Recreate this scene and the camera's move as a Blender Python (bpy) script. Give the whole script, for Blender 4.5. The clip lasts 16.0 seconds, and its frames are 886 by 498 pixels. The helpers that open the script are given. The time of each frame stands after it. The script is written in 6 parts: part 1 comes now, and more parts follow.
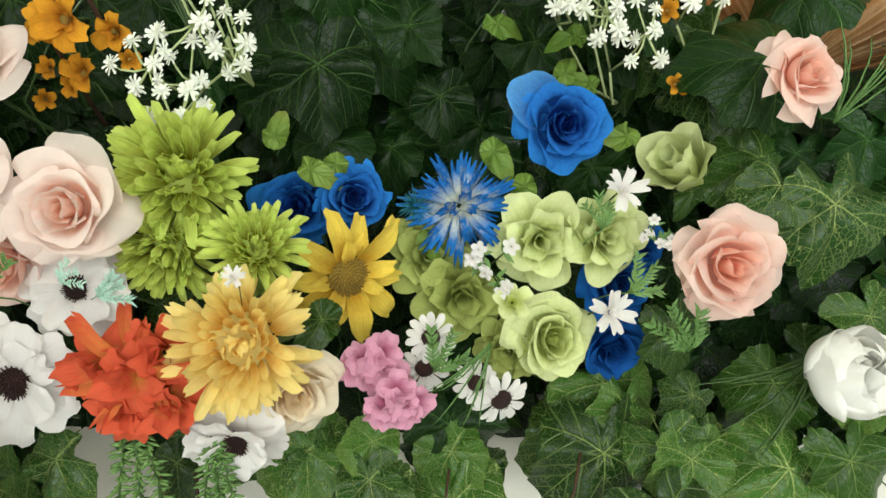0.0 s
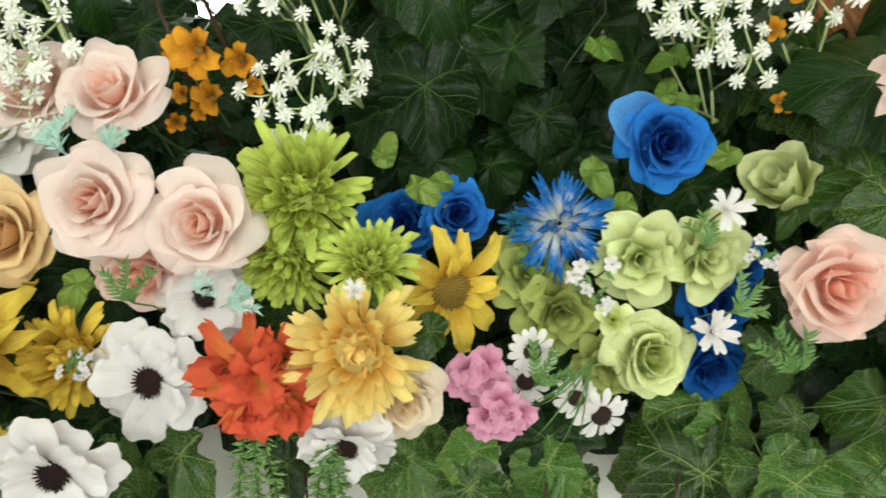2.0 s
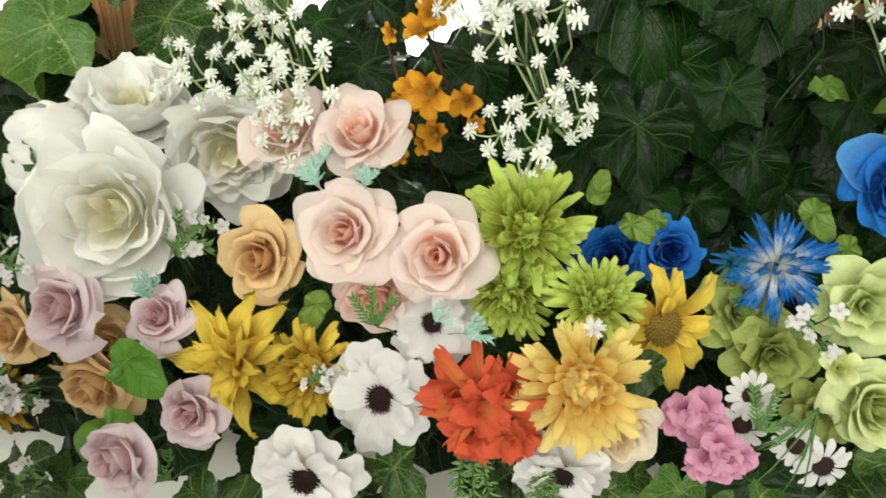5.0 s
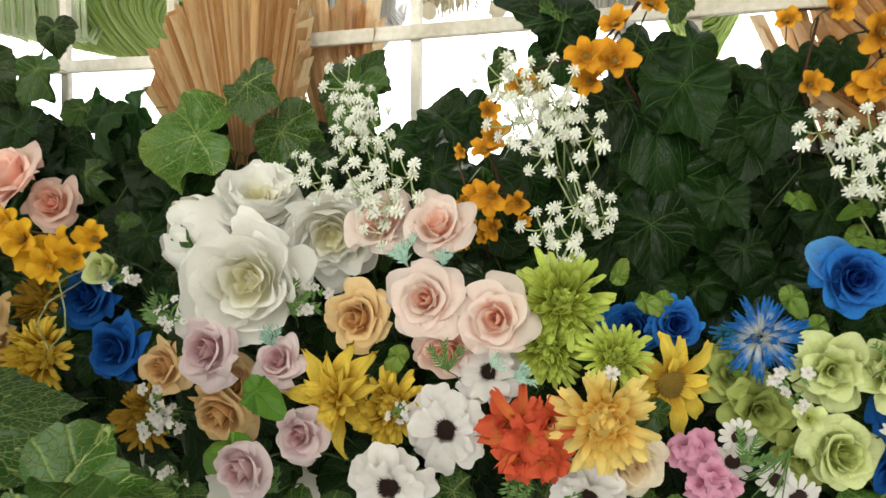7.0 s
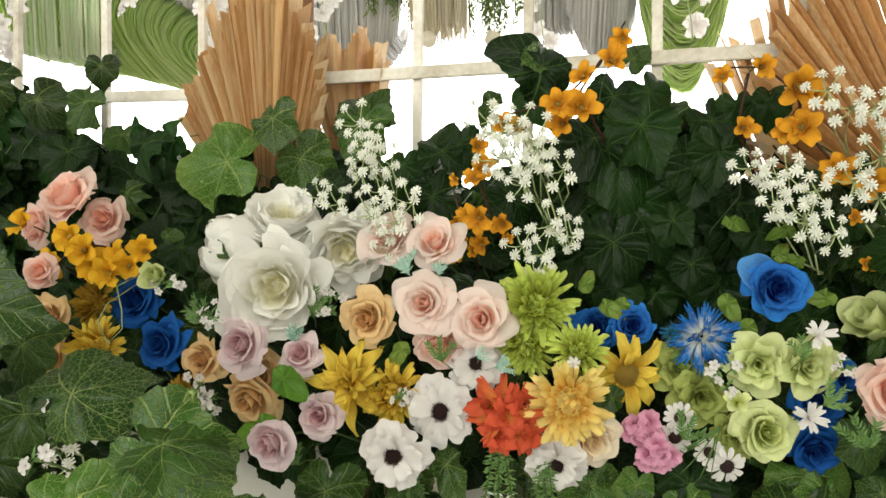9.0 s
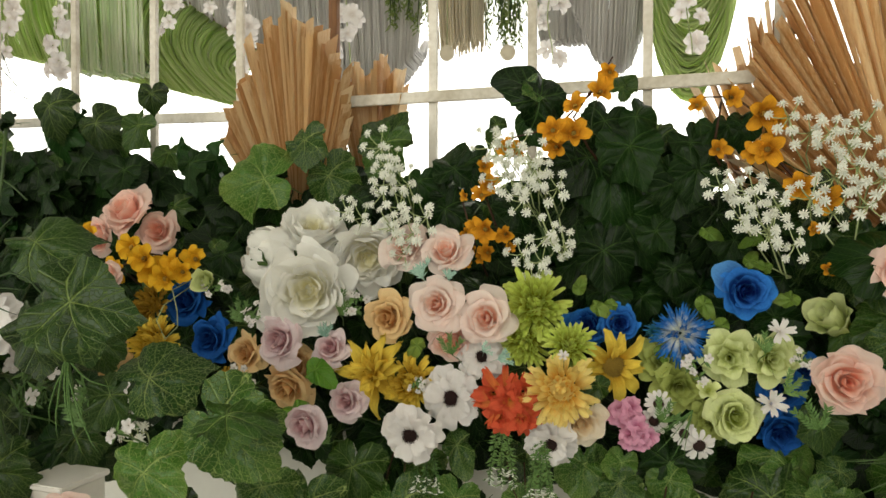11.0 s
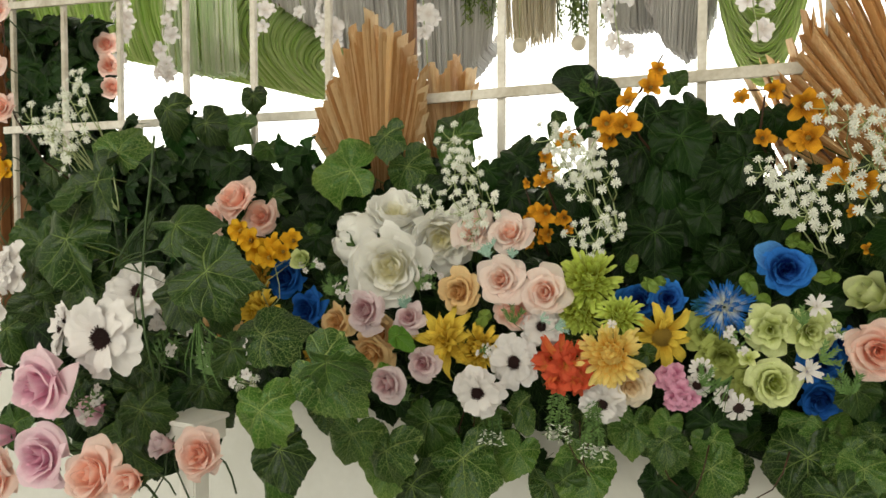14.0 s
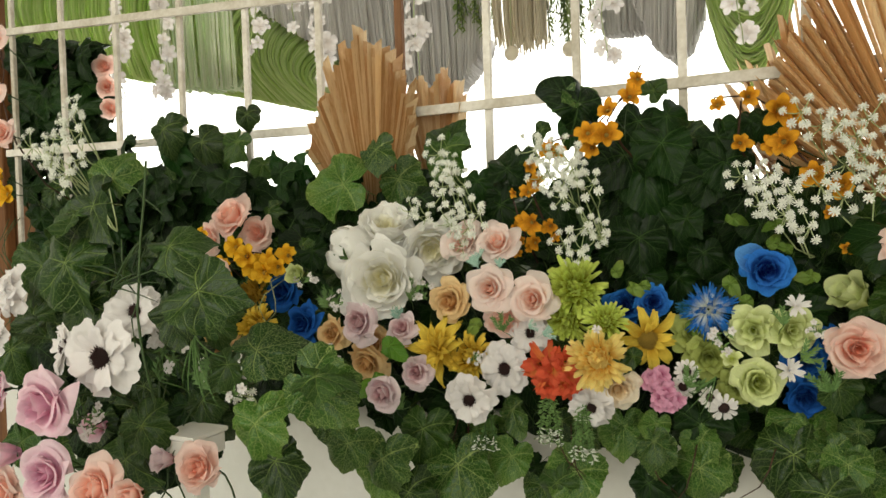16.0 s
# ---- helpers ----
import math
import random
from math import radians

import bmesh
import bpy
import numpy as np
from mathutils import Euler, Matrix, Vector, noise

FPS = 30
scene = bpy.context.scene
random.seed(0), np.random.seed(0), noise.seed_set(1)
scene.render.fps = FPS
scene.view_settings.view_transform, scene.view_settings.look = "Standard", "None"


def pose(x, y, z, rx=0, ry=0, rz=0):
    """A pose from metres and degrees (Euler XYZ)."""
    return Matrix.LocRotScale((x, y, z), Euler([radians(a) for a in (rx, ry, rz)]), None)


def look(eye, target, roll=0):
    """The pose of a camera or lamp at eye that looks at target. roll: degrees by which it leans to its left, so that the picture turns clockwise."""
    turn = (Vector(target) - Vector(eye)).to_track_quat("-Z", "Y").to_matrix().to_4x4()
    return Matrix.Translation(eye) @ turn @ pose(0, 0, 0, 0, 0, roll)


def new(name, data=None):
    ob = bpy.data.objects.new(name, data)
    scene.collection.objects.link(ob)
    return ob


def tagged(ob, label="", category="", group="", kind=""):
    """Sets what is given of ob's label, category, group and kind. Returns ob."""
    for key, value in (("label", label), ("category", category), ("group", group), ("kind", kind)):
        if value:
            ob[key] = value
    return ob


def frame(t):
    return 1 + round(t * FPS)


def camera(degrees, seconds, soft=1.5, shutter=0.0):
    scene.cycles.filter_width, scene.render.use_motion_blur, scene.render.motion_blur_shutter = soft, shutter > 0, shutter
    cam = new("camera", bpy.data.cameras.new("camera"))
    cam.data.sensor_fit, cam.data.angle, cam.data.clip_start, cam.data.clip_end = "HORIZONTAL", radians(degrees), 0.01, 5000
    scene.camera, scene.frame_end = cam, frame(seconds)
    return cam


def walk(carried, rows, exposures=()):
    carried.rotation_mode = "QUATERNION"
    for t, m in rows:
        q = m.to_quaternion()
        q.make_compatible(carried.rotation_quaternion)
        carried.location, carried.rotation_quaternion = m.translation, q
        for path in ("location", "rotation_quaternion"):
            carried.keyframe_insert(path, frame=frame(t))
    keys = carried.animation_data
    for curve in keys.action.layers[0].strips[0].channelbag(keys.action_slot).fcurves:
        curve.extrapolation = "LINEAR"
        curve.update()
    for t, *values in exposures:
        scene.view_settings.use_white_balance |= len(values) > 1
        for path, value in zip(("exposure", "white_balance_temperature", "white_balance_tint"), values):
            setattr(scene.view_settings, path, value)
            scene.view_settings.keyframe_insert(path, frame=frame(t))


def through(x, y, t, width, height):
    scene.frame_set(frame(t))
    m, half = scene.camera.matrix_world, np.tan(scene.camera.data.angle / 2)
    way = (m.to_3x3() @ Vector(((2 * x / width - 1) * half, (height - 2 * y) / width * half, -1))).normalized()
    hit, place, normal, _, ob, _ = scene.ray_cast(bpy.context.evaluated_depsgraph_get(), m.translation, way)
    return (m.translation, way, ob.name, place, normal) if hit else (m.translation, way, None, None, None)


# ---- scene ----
cam = camera(65.5, 16.0, shutter=0.5)
PATH = [
    (0, (-0.044, -0.002, 1.419), (0.033, 1.957, 1.021), -1.9),
    (0.5, (-0.045, -0.014, 1.421), (0.021, 1.948, 1.039), -1.5),
    (1, (-0.051, -0.025, 1.425), (-0.008, 1.941, 1.059), -1.4),
    (1.5, (-0.059, -0.026, 1.428), (-0.074, 1.943, 1.078), -1.9),
    (2, (-0.075, -0.023, 1.427), (-0.203, 1.942, 1.074), -2.2),
    (2.5, (-0.099, -0.018, 1.425), (-0.299, 1.941, 1.074), -2.4),
    (3, (-0.114, -0.017, 1.428), (-0.356, 1.939, 1.087), -2.6),
    (3.5, (-0.133, -0.02, 1.432), (-0.434, 1.93, 1.1), -2.7),
    (4, (-0.148, -0.026, 1.439), (-0.494, 1.917, 1.113), -2.4),
    (4.5, (-0.163, -0.04, 1.445), (-0.573, 1.892, 1.126), -1.9),
    (5, (-0.172, -0.062, 1.458), (-0.63, 1.86, 1.148), -1.6),
    (5.2, (-0.174, -0.067, 1.462), (-0.661, 1.85, 1.164), -1.5),
    (7.3, (-0.136, -0.324, 1.465), (-0.701, 1.594, 1.429), -0.0),
    (7.5, (-0.13, -0.347, 1.468), (-0.689, 1.573, 1.439), 0.1),
    (8, (-0.115, -0.389, 1.471), (-0.669, 1.532, 1.451), -0.0),
    (8.5, (-0.1, -0.432, 1.472), (-0.66, 1.488, 1.449), 0.1),
    (8.7, (-0.096, -0.445, 1.471), (-0.651, 1.476, 1.446), 0.3),
    (10.8, (-0.02, -0.603, 1.481), (-0.648, 1.295, 1.467), 0.1),
    (11, (-0.017, -0.618, 1.489), (-0.643, 1.282, 1.463), 0.1),
    (11.5, (0.001, -0.642, 1.486), (-0.664, 1.244, 1.461), -0.3),
    (12, (0.025, -0.685, 1.481), (-0.661, 1.194, 1.48), -0.3),
    (12.5, (0.028, -0.701, 1.491), (-0.676, 1.171, 1.459), -0.3),
    (13, (0.042, -0.728, 1.492), (-0.723, 1.119, 1.464), -0.8),
    (13.5, (0.058, -0.748, 1.49), (-0.747, 1.081, 1.431), -0.1),
    (14, (0.066, -0.771, 1.482), (-0.772, 1.044, 1.417), -0.1),
    (14.5, (0.075, -0.784, 1.494), (-0.785, 1.02, 1.422), -0.5),
    (15, (0.089, -0.781, 1.502), (-0.774, 1.022, 1.418), -0.4),
    (15.5, (0.103, -0.784, 1.49), (-0.756, 1.022, 1.446), -0.7),
    (16, (0.114, -0.788, 1.496), (-0.74, 1.02, 1.445), -1.8),
]
walk(cam, [(t, look(eye, target, roll)) for t, eye, target, roll in PATH],
     exposures=[(0, 0.08, 6300, 4), (5, 0.03, 6400, 5), (7.5, -0.28, 6650, 7), (8.5, -0.21, 6700, 7), (11, -0.77, 6950, 7), (16, -0.72, 7000, 7)])

# ---- world, lights ----
world = bpy.data.worlds.new("world")
scene.world = world
world.use_nodes = True
wn = world.node_tree.nodes
sky = wn.new("ShaderNodeTexSky")
sky.sky_type, sky.sun_disc = "NISHITA", False
sky.sun_elevation, sky.sun_rotation = radians(64), radians(0)
world.node_tree.links.new(sky.outputs[0], wn["Background"].inputs[0])
wn["Background"].inputs[1].default_value = 0.2

# the sun over the open yard behind the trellis
sun = new("sun", bpy.data.lights.new("sun", "SUN"))
sun.data.energy, sun.data.angle, sun.data.color = 5.0, radians(2), (1.0, 0.96, 0.88)
sun.matrix_world = look((0, 0, 0), (0.05, -math.cos(radians(64)), -math.sin(radians(64))))

# the daylight of the open shop front behind the camera, high under the awning
front_light = new("shop_front_daylight", bpy.data.lights.new("shop_front_daylight", "AREA"))
front_light.data.shape, front_light.data.size, front_light.data.size_y = "RECTANGLE", 9.0, 3.4
front_light.data.energy = 350
front_light.data.color = (1.0, 0.955, 0.81)
front_light.matrix_world = look((-0.7, -3.2, 2.35), (-0.5, 0.7, 1.3))

# ---- materials ----


def lin(code):
    """Linear colour of a #rrggbb code."""
    v = [int(code[i:i + 2], 16) / 255 for i in (1, 3, 5)]
    return tuple(c / 12.92 if c <= 0.04045 else ((c + 0.055) / 1.055) ** 2.4 for c in v) + (1.0,)


def nodes_of(name, rough=0.6):
    m = bpy.data.materials.new(name)
    m.use_nodes = True
    t = m.node_tree
    p = t.nodes["Principled BSDF"]
    p.inputs["Roughness"].default_value = rough
    return m, t, p


def add(t, kind, **values):
    n = t.nodes.new(kind)
    for k, v in values.items():
        n.inputs[k.replace("_", " ")].default_value = v
    return n


def maths(t, op, a, b=None, c=None):
    n = t.nodes.new("ShaderNodeMath")
    n.operation = op
    for i, v in enumerate((a, b, c)):
        if v is None:
            continue
        if isinstance(v, (int, float)):
            n.inputs[i].default_value = v
        else:
            t.links.new(v, n.inputs[i])
    return n.outputs[0]


def mixed(t, fac, a, b, blend="MIX"):
    n = t.nodes.new("ShaderNodeMix")
    n.data_type, n.blend_type = "RGBA", blend
    for socket, v in ((n.inputs[0], fac), (n.inputs[6], a), (n.inputs[7], b)):
        if isinstance(v, (int, float, tuple)):
            socket.default_value = v
        else:
            t.links.new(v, socket)
    return n.outputs[2]


def ramp(t, fac, stops):
    n = t.nodes.new("ShaderNodeValToRGB")
    while len(n.color_ramp.elements) < len(stops):
        n.color_ramp.elements.new(0.5)
    for e, (pos, col) in zip(n.color_ramp.elements, stops):
        e.position, e.color = pos, col
    t.links.new(fac, n.inputs[0])
    return n.outputs[0]


def grey(v):
    return (v, v, v, 1.0)


def bumped(t, p, height, strength=0.3, distance=0.002):
    b = t.nodes.new("ShaderNodeBump")
    b.inputs["Strength"].default_value, b.inputs["Distance"].default_value = strength, distance
    t.links.new(height, b.inputs["Height"])
    t.links.new(b.outputs[0], p.inputs["Normal"])


def sheer(t, p, colour, amount):
    """Thin cloth: part of the light passes through."""
    tr = t.nodes.new("ShaderNodeBsdfTranslucent")
    mx = t.nodes.new("ShaderNodeMixShader")
    mx.inputs[0].default_value = amount
    t.links.new(colour, tr.inputs[0])
    t.links.new(p.outputs[0], mx.inputs[1])
    t.links.new(tr.outputs[0], mx.inputs[2])
    t.links.new(mx.outputs[0], t.nodes["Material Output"].inputs[0])


def petal_cloth(name, base, tip, lo=0.1, hi=0.85, speck=0.14, through=0.25, rough=0.75, fray=0.5):
    """Dyed woven petal cloth: the dye runs from the petal's foot to its rim."""
    m, t, p = nodes_of(name, rough)
    p.inputs["Specular IOR Level"].default_value = 0.25
    uv = t.nodes.new("ShaderNodeUVMap")
    sep = t.nodes.new("ShaderNodeSeparateXYZ")
    t.links.new(uv.outputs[0], sep.inputs[0])
    tex = t.nodes.new("ShaderNodeTexCoord")
    cloud = add(t, "ShaderNodeTexNoise", Scale=28.0, Detail=3.0)
    t.links.new(tex.outputs["Object"], cloud.inputs["Vector"])
    info = t.nodes.new("ShaderNodeObjectInfo")
    v = maths(t, "ADD", sep.outputs[1], maths(t, "MULTIPLY", maths(t, "SUBTRACT", cloud.outputs[0], 0.5), 0.35))
    col = ramp(t, v, [(lo, lin(base)), (hi, lin(tip))])
    # fine streaks that run along the petal
    stretch = t.nodes.new("ShaderNodeVectorMath")
    stretch.operation = "MULTIPLY"
    stretch.inputs[1].default_value = (26, 2.2, 1)
    t.links.new(uv.outputs[0], stretch.inputs[0])
    streak = add(t, "ShaderNodeTexNoise", Scale=1.0, Detail=2.0)
    t.links.new(stretch.outputs[0], streak.inputs["Vector"])
    shade = maths(t, "ADD", 1.0 - 1.4 * speck, maths(t, "MULTIPLY", streak.outputs[0], 2.8 * speck))
    shade = maths(t, "MULTIPLY", shade, maths(t, "ADD", 0.9, maths(t, "MULTIPLY", info.outputs["Random"], 0.16)))
    col = mixed(t, 1.0, col, shade, "MULTIPLY")
    # frayed edges take less dye
    edge = maths(t, "POWER", maths(t, "ABSOLUTE", maths(t, "SUBTRACT", maths(t, "MULTIPLY", sep.outputs[0], 2.0), 1.0)), 7.0)
    col = mixed(t, maths(t, "MULTIPLY", edge, fray), col, lin(tip))
    t.links.new(col, p.inputs["Base Color"])
    weave = add(t, "ShaderNodeTexNoise", Scale=900.0, Detail=1.0)
    t.links.new(tex.outputs["Object"], weave.inputs["Vector"])
    bumped(t, p, maths(t, "ADD", maths(t, "MULTIPLY", streak.outputs[0], 0.7), maths(t, "MULTIPLY", weave.outputs[0], 0.3)), 0.6, 0.0022)
    sheer(t, p, col, through)
    return m


def leaf_cloth(name, dark, light, vein, rough=0.45, net=0.55, rim=None, shine=0.3):
    """Printed leaf cloth: five main veins from the stalk, side veins and a fine net between them."""
    m, t, p = nodes_of(name, rough)
    uv = t.nodes.new("ShaderNodeUVMap")
    sep = t.nodes.new("ShaderNodeSeparateXYZ")
    t.links.new(uv.outputs[0], sep.inputs[0])
    x, y = sep.outputs[0], sep.outputs[1]
    ang = maths(t, "ABSOLUTE", maths(t, "ARCTAN2", x, y))
    rad = maths(t, "SQRT", maths(t, "ADD", maths(t, "MULTIPLY", x, x), maths(t, "MULTIPLY", y, y)))
    # the side ribs bend towards the tip
    ang = maths(t, "ADD", ang, maths(t, "MULTIPLY", maths(t, "MULTIPLY", rad, maths(t, "SINE", ang)), 0.75))
    near = maths(t, "PINGPONG", ang, radians(33))
    off = maths(t, "MULTIPLY", rad, maths(t, "SINE", near))
    main = maths(t, "SUBTRACT", 1.0, maths(t, "SMOOTH_MIN", maths(t, "DIVIDE", off, maths(t, "MAXIMUM", maths(t, "SUBTRACT", 0.0125, maths(t, "MULTIPLY", rad, 0.014)), 0.004)), 1.0, 0.2))
    main = maths(t, "MAXIMUM", main, 0.0)
    # side veins rise from the main ones
    herring = maths(t, "SINE", maths(t, "ADD", maths(t, "MULTIPLY", rad, 46.0), maths(t, "MULTIPLY", maths(t, "ABSOLUTE", off), -60.0)))
    side = maths(t, "MULTIPLY", maths(t, "POWER", maths(t, "MAXIMUM", herring, 0.0), 14.0), 0.45)
    vor = t.nodes.new("ShaderNodeTexVoronoi")
    vor.feature = "DISTANCE_TO_EDGE"
    vor.inputs["Scale"].default_value = 20.0
    t.links.new(uv.outputs[0], vor.inputs["Vector"])
    mesh = maths(t, "MULTIPLY", maths(t, "MAXIMUM", maths(t, "SUBTRACT", 1.0, maths(t, "DIVIDE", vor.outputs["Distance"], 0.055)), 0.0), net)
    veins = maths(t, "MINIMUM", maths(t, "ADD", main, maths(t, "MAXIMUM", side, mesh)), 1.0)
    info = t.nodes.new("ShaderNodeObjectInfo")
    tex = t.nodes.new("ShaderNodeTexCoord")
    cloud = add(t, "ShaderNodeTexNoise", Scale=3.0, Detail=4.0)
    t.links.new(uv.outputs[0], cloud.inputs["Vector"])
    tone = maths(t, "ADD", maths(t, "MULTIPLY", info.outputs["Random"], 0.75), maths(t, "MULTIPLY", maths(t, "SUBTRACT", cloud.outputs[0], 0.4), 0.8))
    col = ramp(t, tone, [(0.05, lin(dark)), (0.95, lin(light))])
    if rim:
        edge = maths(t, "MULTIPLY", maths(t, "SMOOTH_MAX", maths(t, "SUBTRACT", rad, 0.38), 0.0, 0.1), maths(t, "MULTIPLY", info.outputs["Random"], 1.6))
        col = mixed(t, edge, col, lin(rim))
    col = mixed(t, maths(t, "MAXIMUM", maths(t, "MULTIPLY", veins, 0.62), maths(t, "MULTIPLY", main, 0.65)), col, lin(vein))
    t.links.new(col, p.inputs["Base Color"])
    rv = maths(t, "ADD", rough - 0.2, maths(t, "MULTIPLY", cloud.outputs[0], 0.25))
    t.links.new(rv, p.inputs["Roughness"])
    bumped(t, p, maths(t, "ADD", maths(t, "MULTIPLY", veins, -0.6), cloud.outputs[0]), 0.8, 0.004)
    p.inputs["Specular IOR Level"].default_value = shine
    sheer(t, p, col, 0.16)
    return m


def plain(name, a, b, scale=20.0, rough=0.6, bump=0.3, metal=0.0, stretch=(1, 1, 1), vary=0.18, through=0.0):
    """Two tones of one surface in uneven patches, with grain."""
    m, t, p = nodes_of(name, rough)
    tex = t.nodes.new("ShaderNodeTexCoord")
    s = t.nodes.new("ShaderNodeVectorMath")
    s.operation = "MULTIPLY"
    s.inputs[1].default_value = stretch
    t.links.new(tex.outputs["Object"], s.inputs[0])
    n1 = add(t, "ShaderNodeTexNoise", Scale=scale, Detail=6.0, Roughness=0.62)
    n2 = add(t, "ShaderNodeTexNoise", Scale=scale * 9, Detail=3.0)
    for n in (n1, n2):
        t.links.new(s.outputs[0], n.inputs["Vector"])
    info = t.nodes.new("ShaderNodeObjectInfo")
    tone = maths(t, "ADD", maths(t, "MULTIPLY", n1.outputs[0], 0.75), maths(t, "MULTIPLY", n2.outputs[0], 0.25))
    tone = maths(t, "ADD", tone, maths(t, "MULTIPLY", maths(t, "SUBTRACT", info.outputs["Random"], 0.5), vary))
    col = ramp(t, tone, [(0.32, lin(a)), (0.68, lin(b))])
    t.links.new(col, p.inputs["Base Color"])
    if through:
        sheer(t, p, col, through)
    p.inputs["Metallic"].default_value = metal
    bumped(t, p, tone, bump, 0.003)
    return m


def yarn(name, a, b):
    """Loose yarn that lets the daylight behind it through."""
    m, t, p = nodes_of(name, 0.8)
    info = t.nodes.new("ShaderNodeNewGeometry")
    tex = t.nodes.new("ShaderNodeTexCoord")
    n = add(t, "ShaderNodeTexNoise", Scale=6.0, Detail=4.0)
    t.links.new(tex.outputs["Object"], n.inputs["Vector"])
    tone = maths(t, "ADD", maths(t, "MULTIPLY", info.outputs["Random Per Island"], 0.6), maths(t, "MULTIPLY", n.outputs[0], 0.5))
    col = ramp(t, tone, [(0.2, lin(a)), (0.85, lin(b))])
    t.links.new(col, p.inputs["Base Color"])
    sheer(t, p, col, 0.72)
    return m


def glow(name, colour, strength):
    m = bpy.data.materials.new(name)
    m.use_nodes = True
    t = m.node_tree
    e = t.nodes.new("ShaderNodeEmission")
    e.inputs[0].default_value, e.inputs[1].default_value = colour, strength
    t.links.new(e.outputs[0], t.nodes["Material Output"].inputs[0])
    return m


BLUSH = petal_cloth("blush_cloth", "#fcc4a6", "#fff0ea", 0.1, 0.6, 0.03, 0.5)
PEACH = petal_cloth("peach_cloth", "#fcbfa4", "#ffe5dc", 0.1, 0.75, 0.04, 0.5)
TAN = petal_cloth("tan_cloth", "#cf9048", "#f2d29e", 0.1, 0.7, 0.05, 0.3)
IVORY = petal_cloth("ivory_cloth", "#f1ebc0", "#fffefa", 0.05, 0.55, 0.03, 0.36)
MAUVE = petal_cloth("mauve_cloth", "#dca6ac", "#f2e0e4", 0.15, 0.75, 0.06, 0.35)
GOLD = petal_cloth("gold_cloth", "#c08c16", "#f1d458", 0.05, 0.65, 0.18)
AMBER = petal_cloth("amber_cloth", "#efba46", "#ffe996", 0.0, 0.6, 0.1, 0.38, fray=0.6)
MUSTARD = petal_cloth("mustard_cloth", "#916b12", "#ba9637", 0.05, 0.65)
WHITE = petal_cloth("white_cloth", "#e4dbd6", "#f3efee", 0.0, 0.4, 0.04, 0.32)
CREAM = petal_cloth("cream_cloth", "#f4d49a", "#fbeed8", 0.05, 0.7, 0.06, 0.35)
CORAL = petal_cloth("coral_cloth", "#e39a48", "#da5f40", 0.0, 0.5, 0.16)
LIME = petal_cloth("lime_cloth", "#9a9a1c", "#d8e878", 0.1, 0.8, 0.25, 0.38, fray=0.9)
BLUE = petal_cloth("blue_cloth", "#043188", "#2d80d6", 0.35, 1.1, 0.12)
SKY = petal_cloth("sky_blue_cloth", "#0c4ea6", "#5fa4e8", 0.4, 1.1, 0.1)
NAVY = petal_cloth("navy_cloth", "#06307a", "#1a64b8", 0.1, 0.95, 0.15)
AZURE = petal_cloth("azure_cloth", "#e6e9dc", "#2a78c8", 0.3, 0.72, 0.2)
LEMON = petal_cloth("lemon_green_cloth", "#a6b244", "#e1e9ac", 0.1, 0.85, 0.08)
OLIVE = petal_cloth("olive_green_cloth", "#858e36", "#b4bf6e", 0.05, 0.9)
PINK = petal_cloth("pink_cloth", "#b85f84", "#e0a3be", 0.05, 0.7, 0.08)
ORCHID = petal_cloth("orchid_cloth", "#ecabc9", "#fbe0ea", 0.15, 0.8, 0.05, 0.45)
YELLOW = petal_cloth("yellow_cloth", "#c18005", "#ecb930", 0.0, 0.6)
ORANGE = petal_cloth("orange_cloth", "#9e580a", "#e6a42c", 0.0, 0.75, 0.18)
BUD_WHITE = plain("floret_white", "#dde0d3", "#f2f3ec", 60, 0.7, 0.1, through=0.2)
EYE = plain("flower_eye", "#150806", "#3a1712", 180, 0.85, 0.6)
DISC = plain("gerbera_disc", "#33260a", "#c9a440", 160, 0.8, 0.8)
STEM = plain("stem_green", "#1d3410", "#3c5620", 60, 0.55, 0.2)
PALE_STEM = plain("pale_stem", "#8a9a62", "#b5bf90", 60, 0.55, 0.2)
TWIG = plain("twig_brown", "#2a1609", "#4c2a14", 90, 0.7, 0.5)
SPRIG = plain("sprig_green", "#34591f", "#719250", 50, 0.6, 0.2)
TEAL = plain("teal_sprig", "#14506a", "#2f8a92", 50, 0.6, 0.2)
MINT = plain("mint_sprig", "#6f9886", "#b6d0c2", 50, 0.6, 0.2)
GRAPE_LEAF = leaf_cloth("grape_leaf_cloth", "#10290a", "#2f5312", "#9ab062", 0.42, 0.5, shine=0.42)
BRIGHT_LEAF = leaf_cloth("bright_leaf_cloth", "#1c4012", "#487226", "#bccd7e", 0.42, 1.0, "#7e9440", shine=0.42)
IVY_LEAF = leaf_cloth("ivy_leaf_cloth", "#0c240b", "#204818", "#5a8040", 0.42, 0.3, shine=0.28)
# darker copy of the leaf cloth, with the shade of deep foliage in its colour
SHADED_DARK_LEAF = leaf_cloth("dark_leaf_cloth", "#071b05", "#17370c", "#5c7e40", 0.45, 0.3, shine=0.24)
FRESH_LEAF = leaf_cloth("fresh_leaf_cloth", "#3f6e1c", "#6d9a34", "#83ab4c", 0.4, 0.1, shine=0.35)
LIGHT_LEAF = leaf_cloth("light_leaf_cloth", "#56742a", "#849d46", "#7f9848", 0.55, 0.0, "#a08a50")
PALM = plain("dried_palm", "#cfa069", "#f6dcb0", 14, 0.7, 0.5, stretch=(9, 9, 1), vary=0.5, through=0.12)
PAINT = plain("distressed_white_paint", "#b4aa98", "#efeae2", 9, 0.6, 0.4)
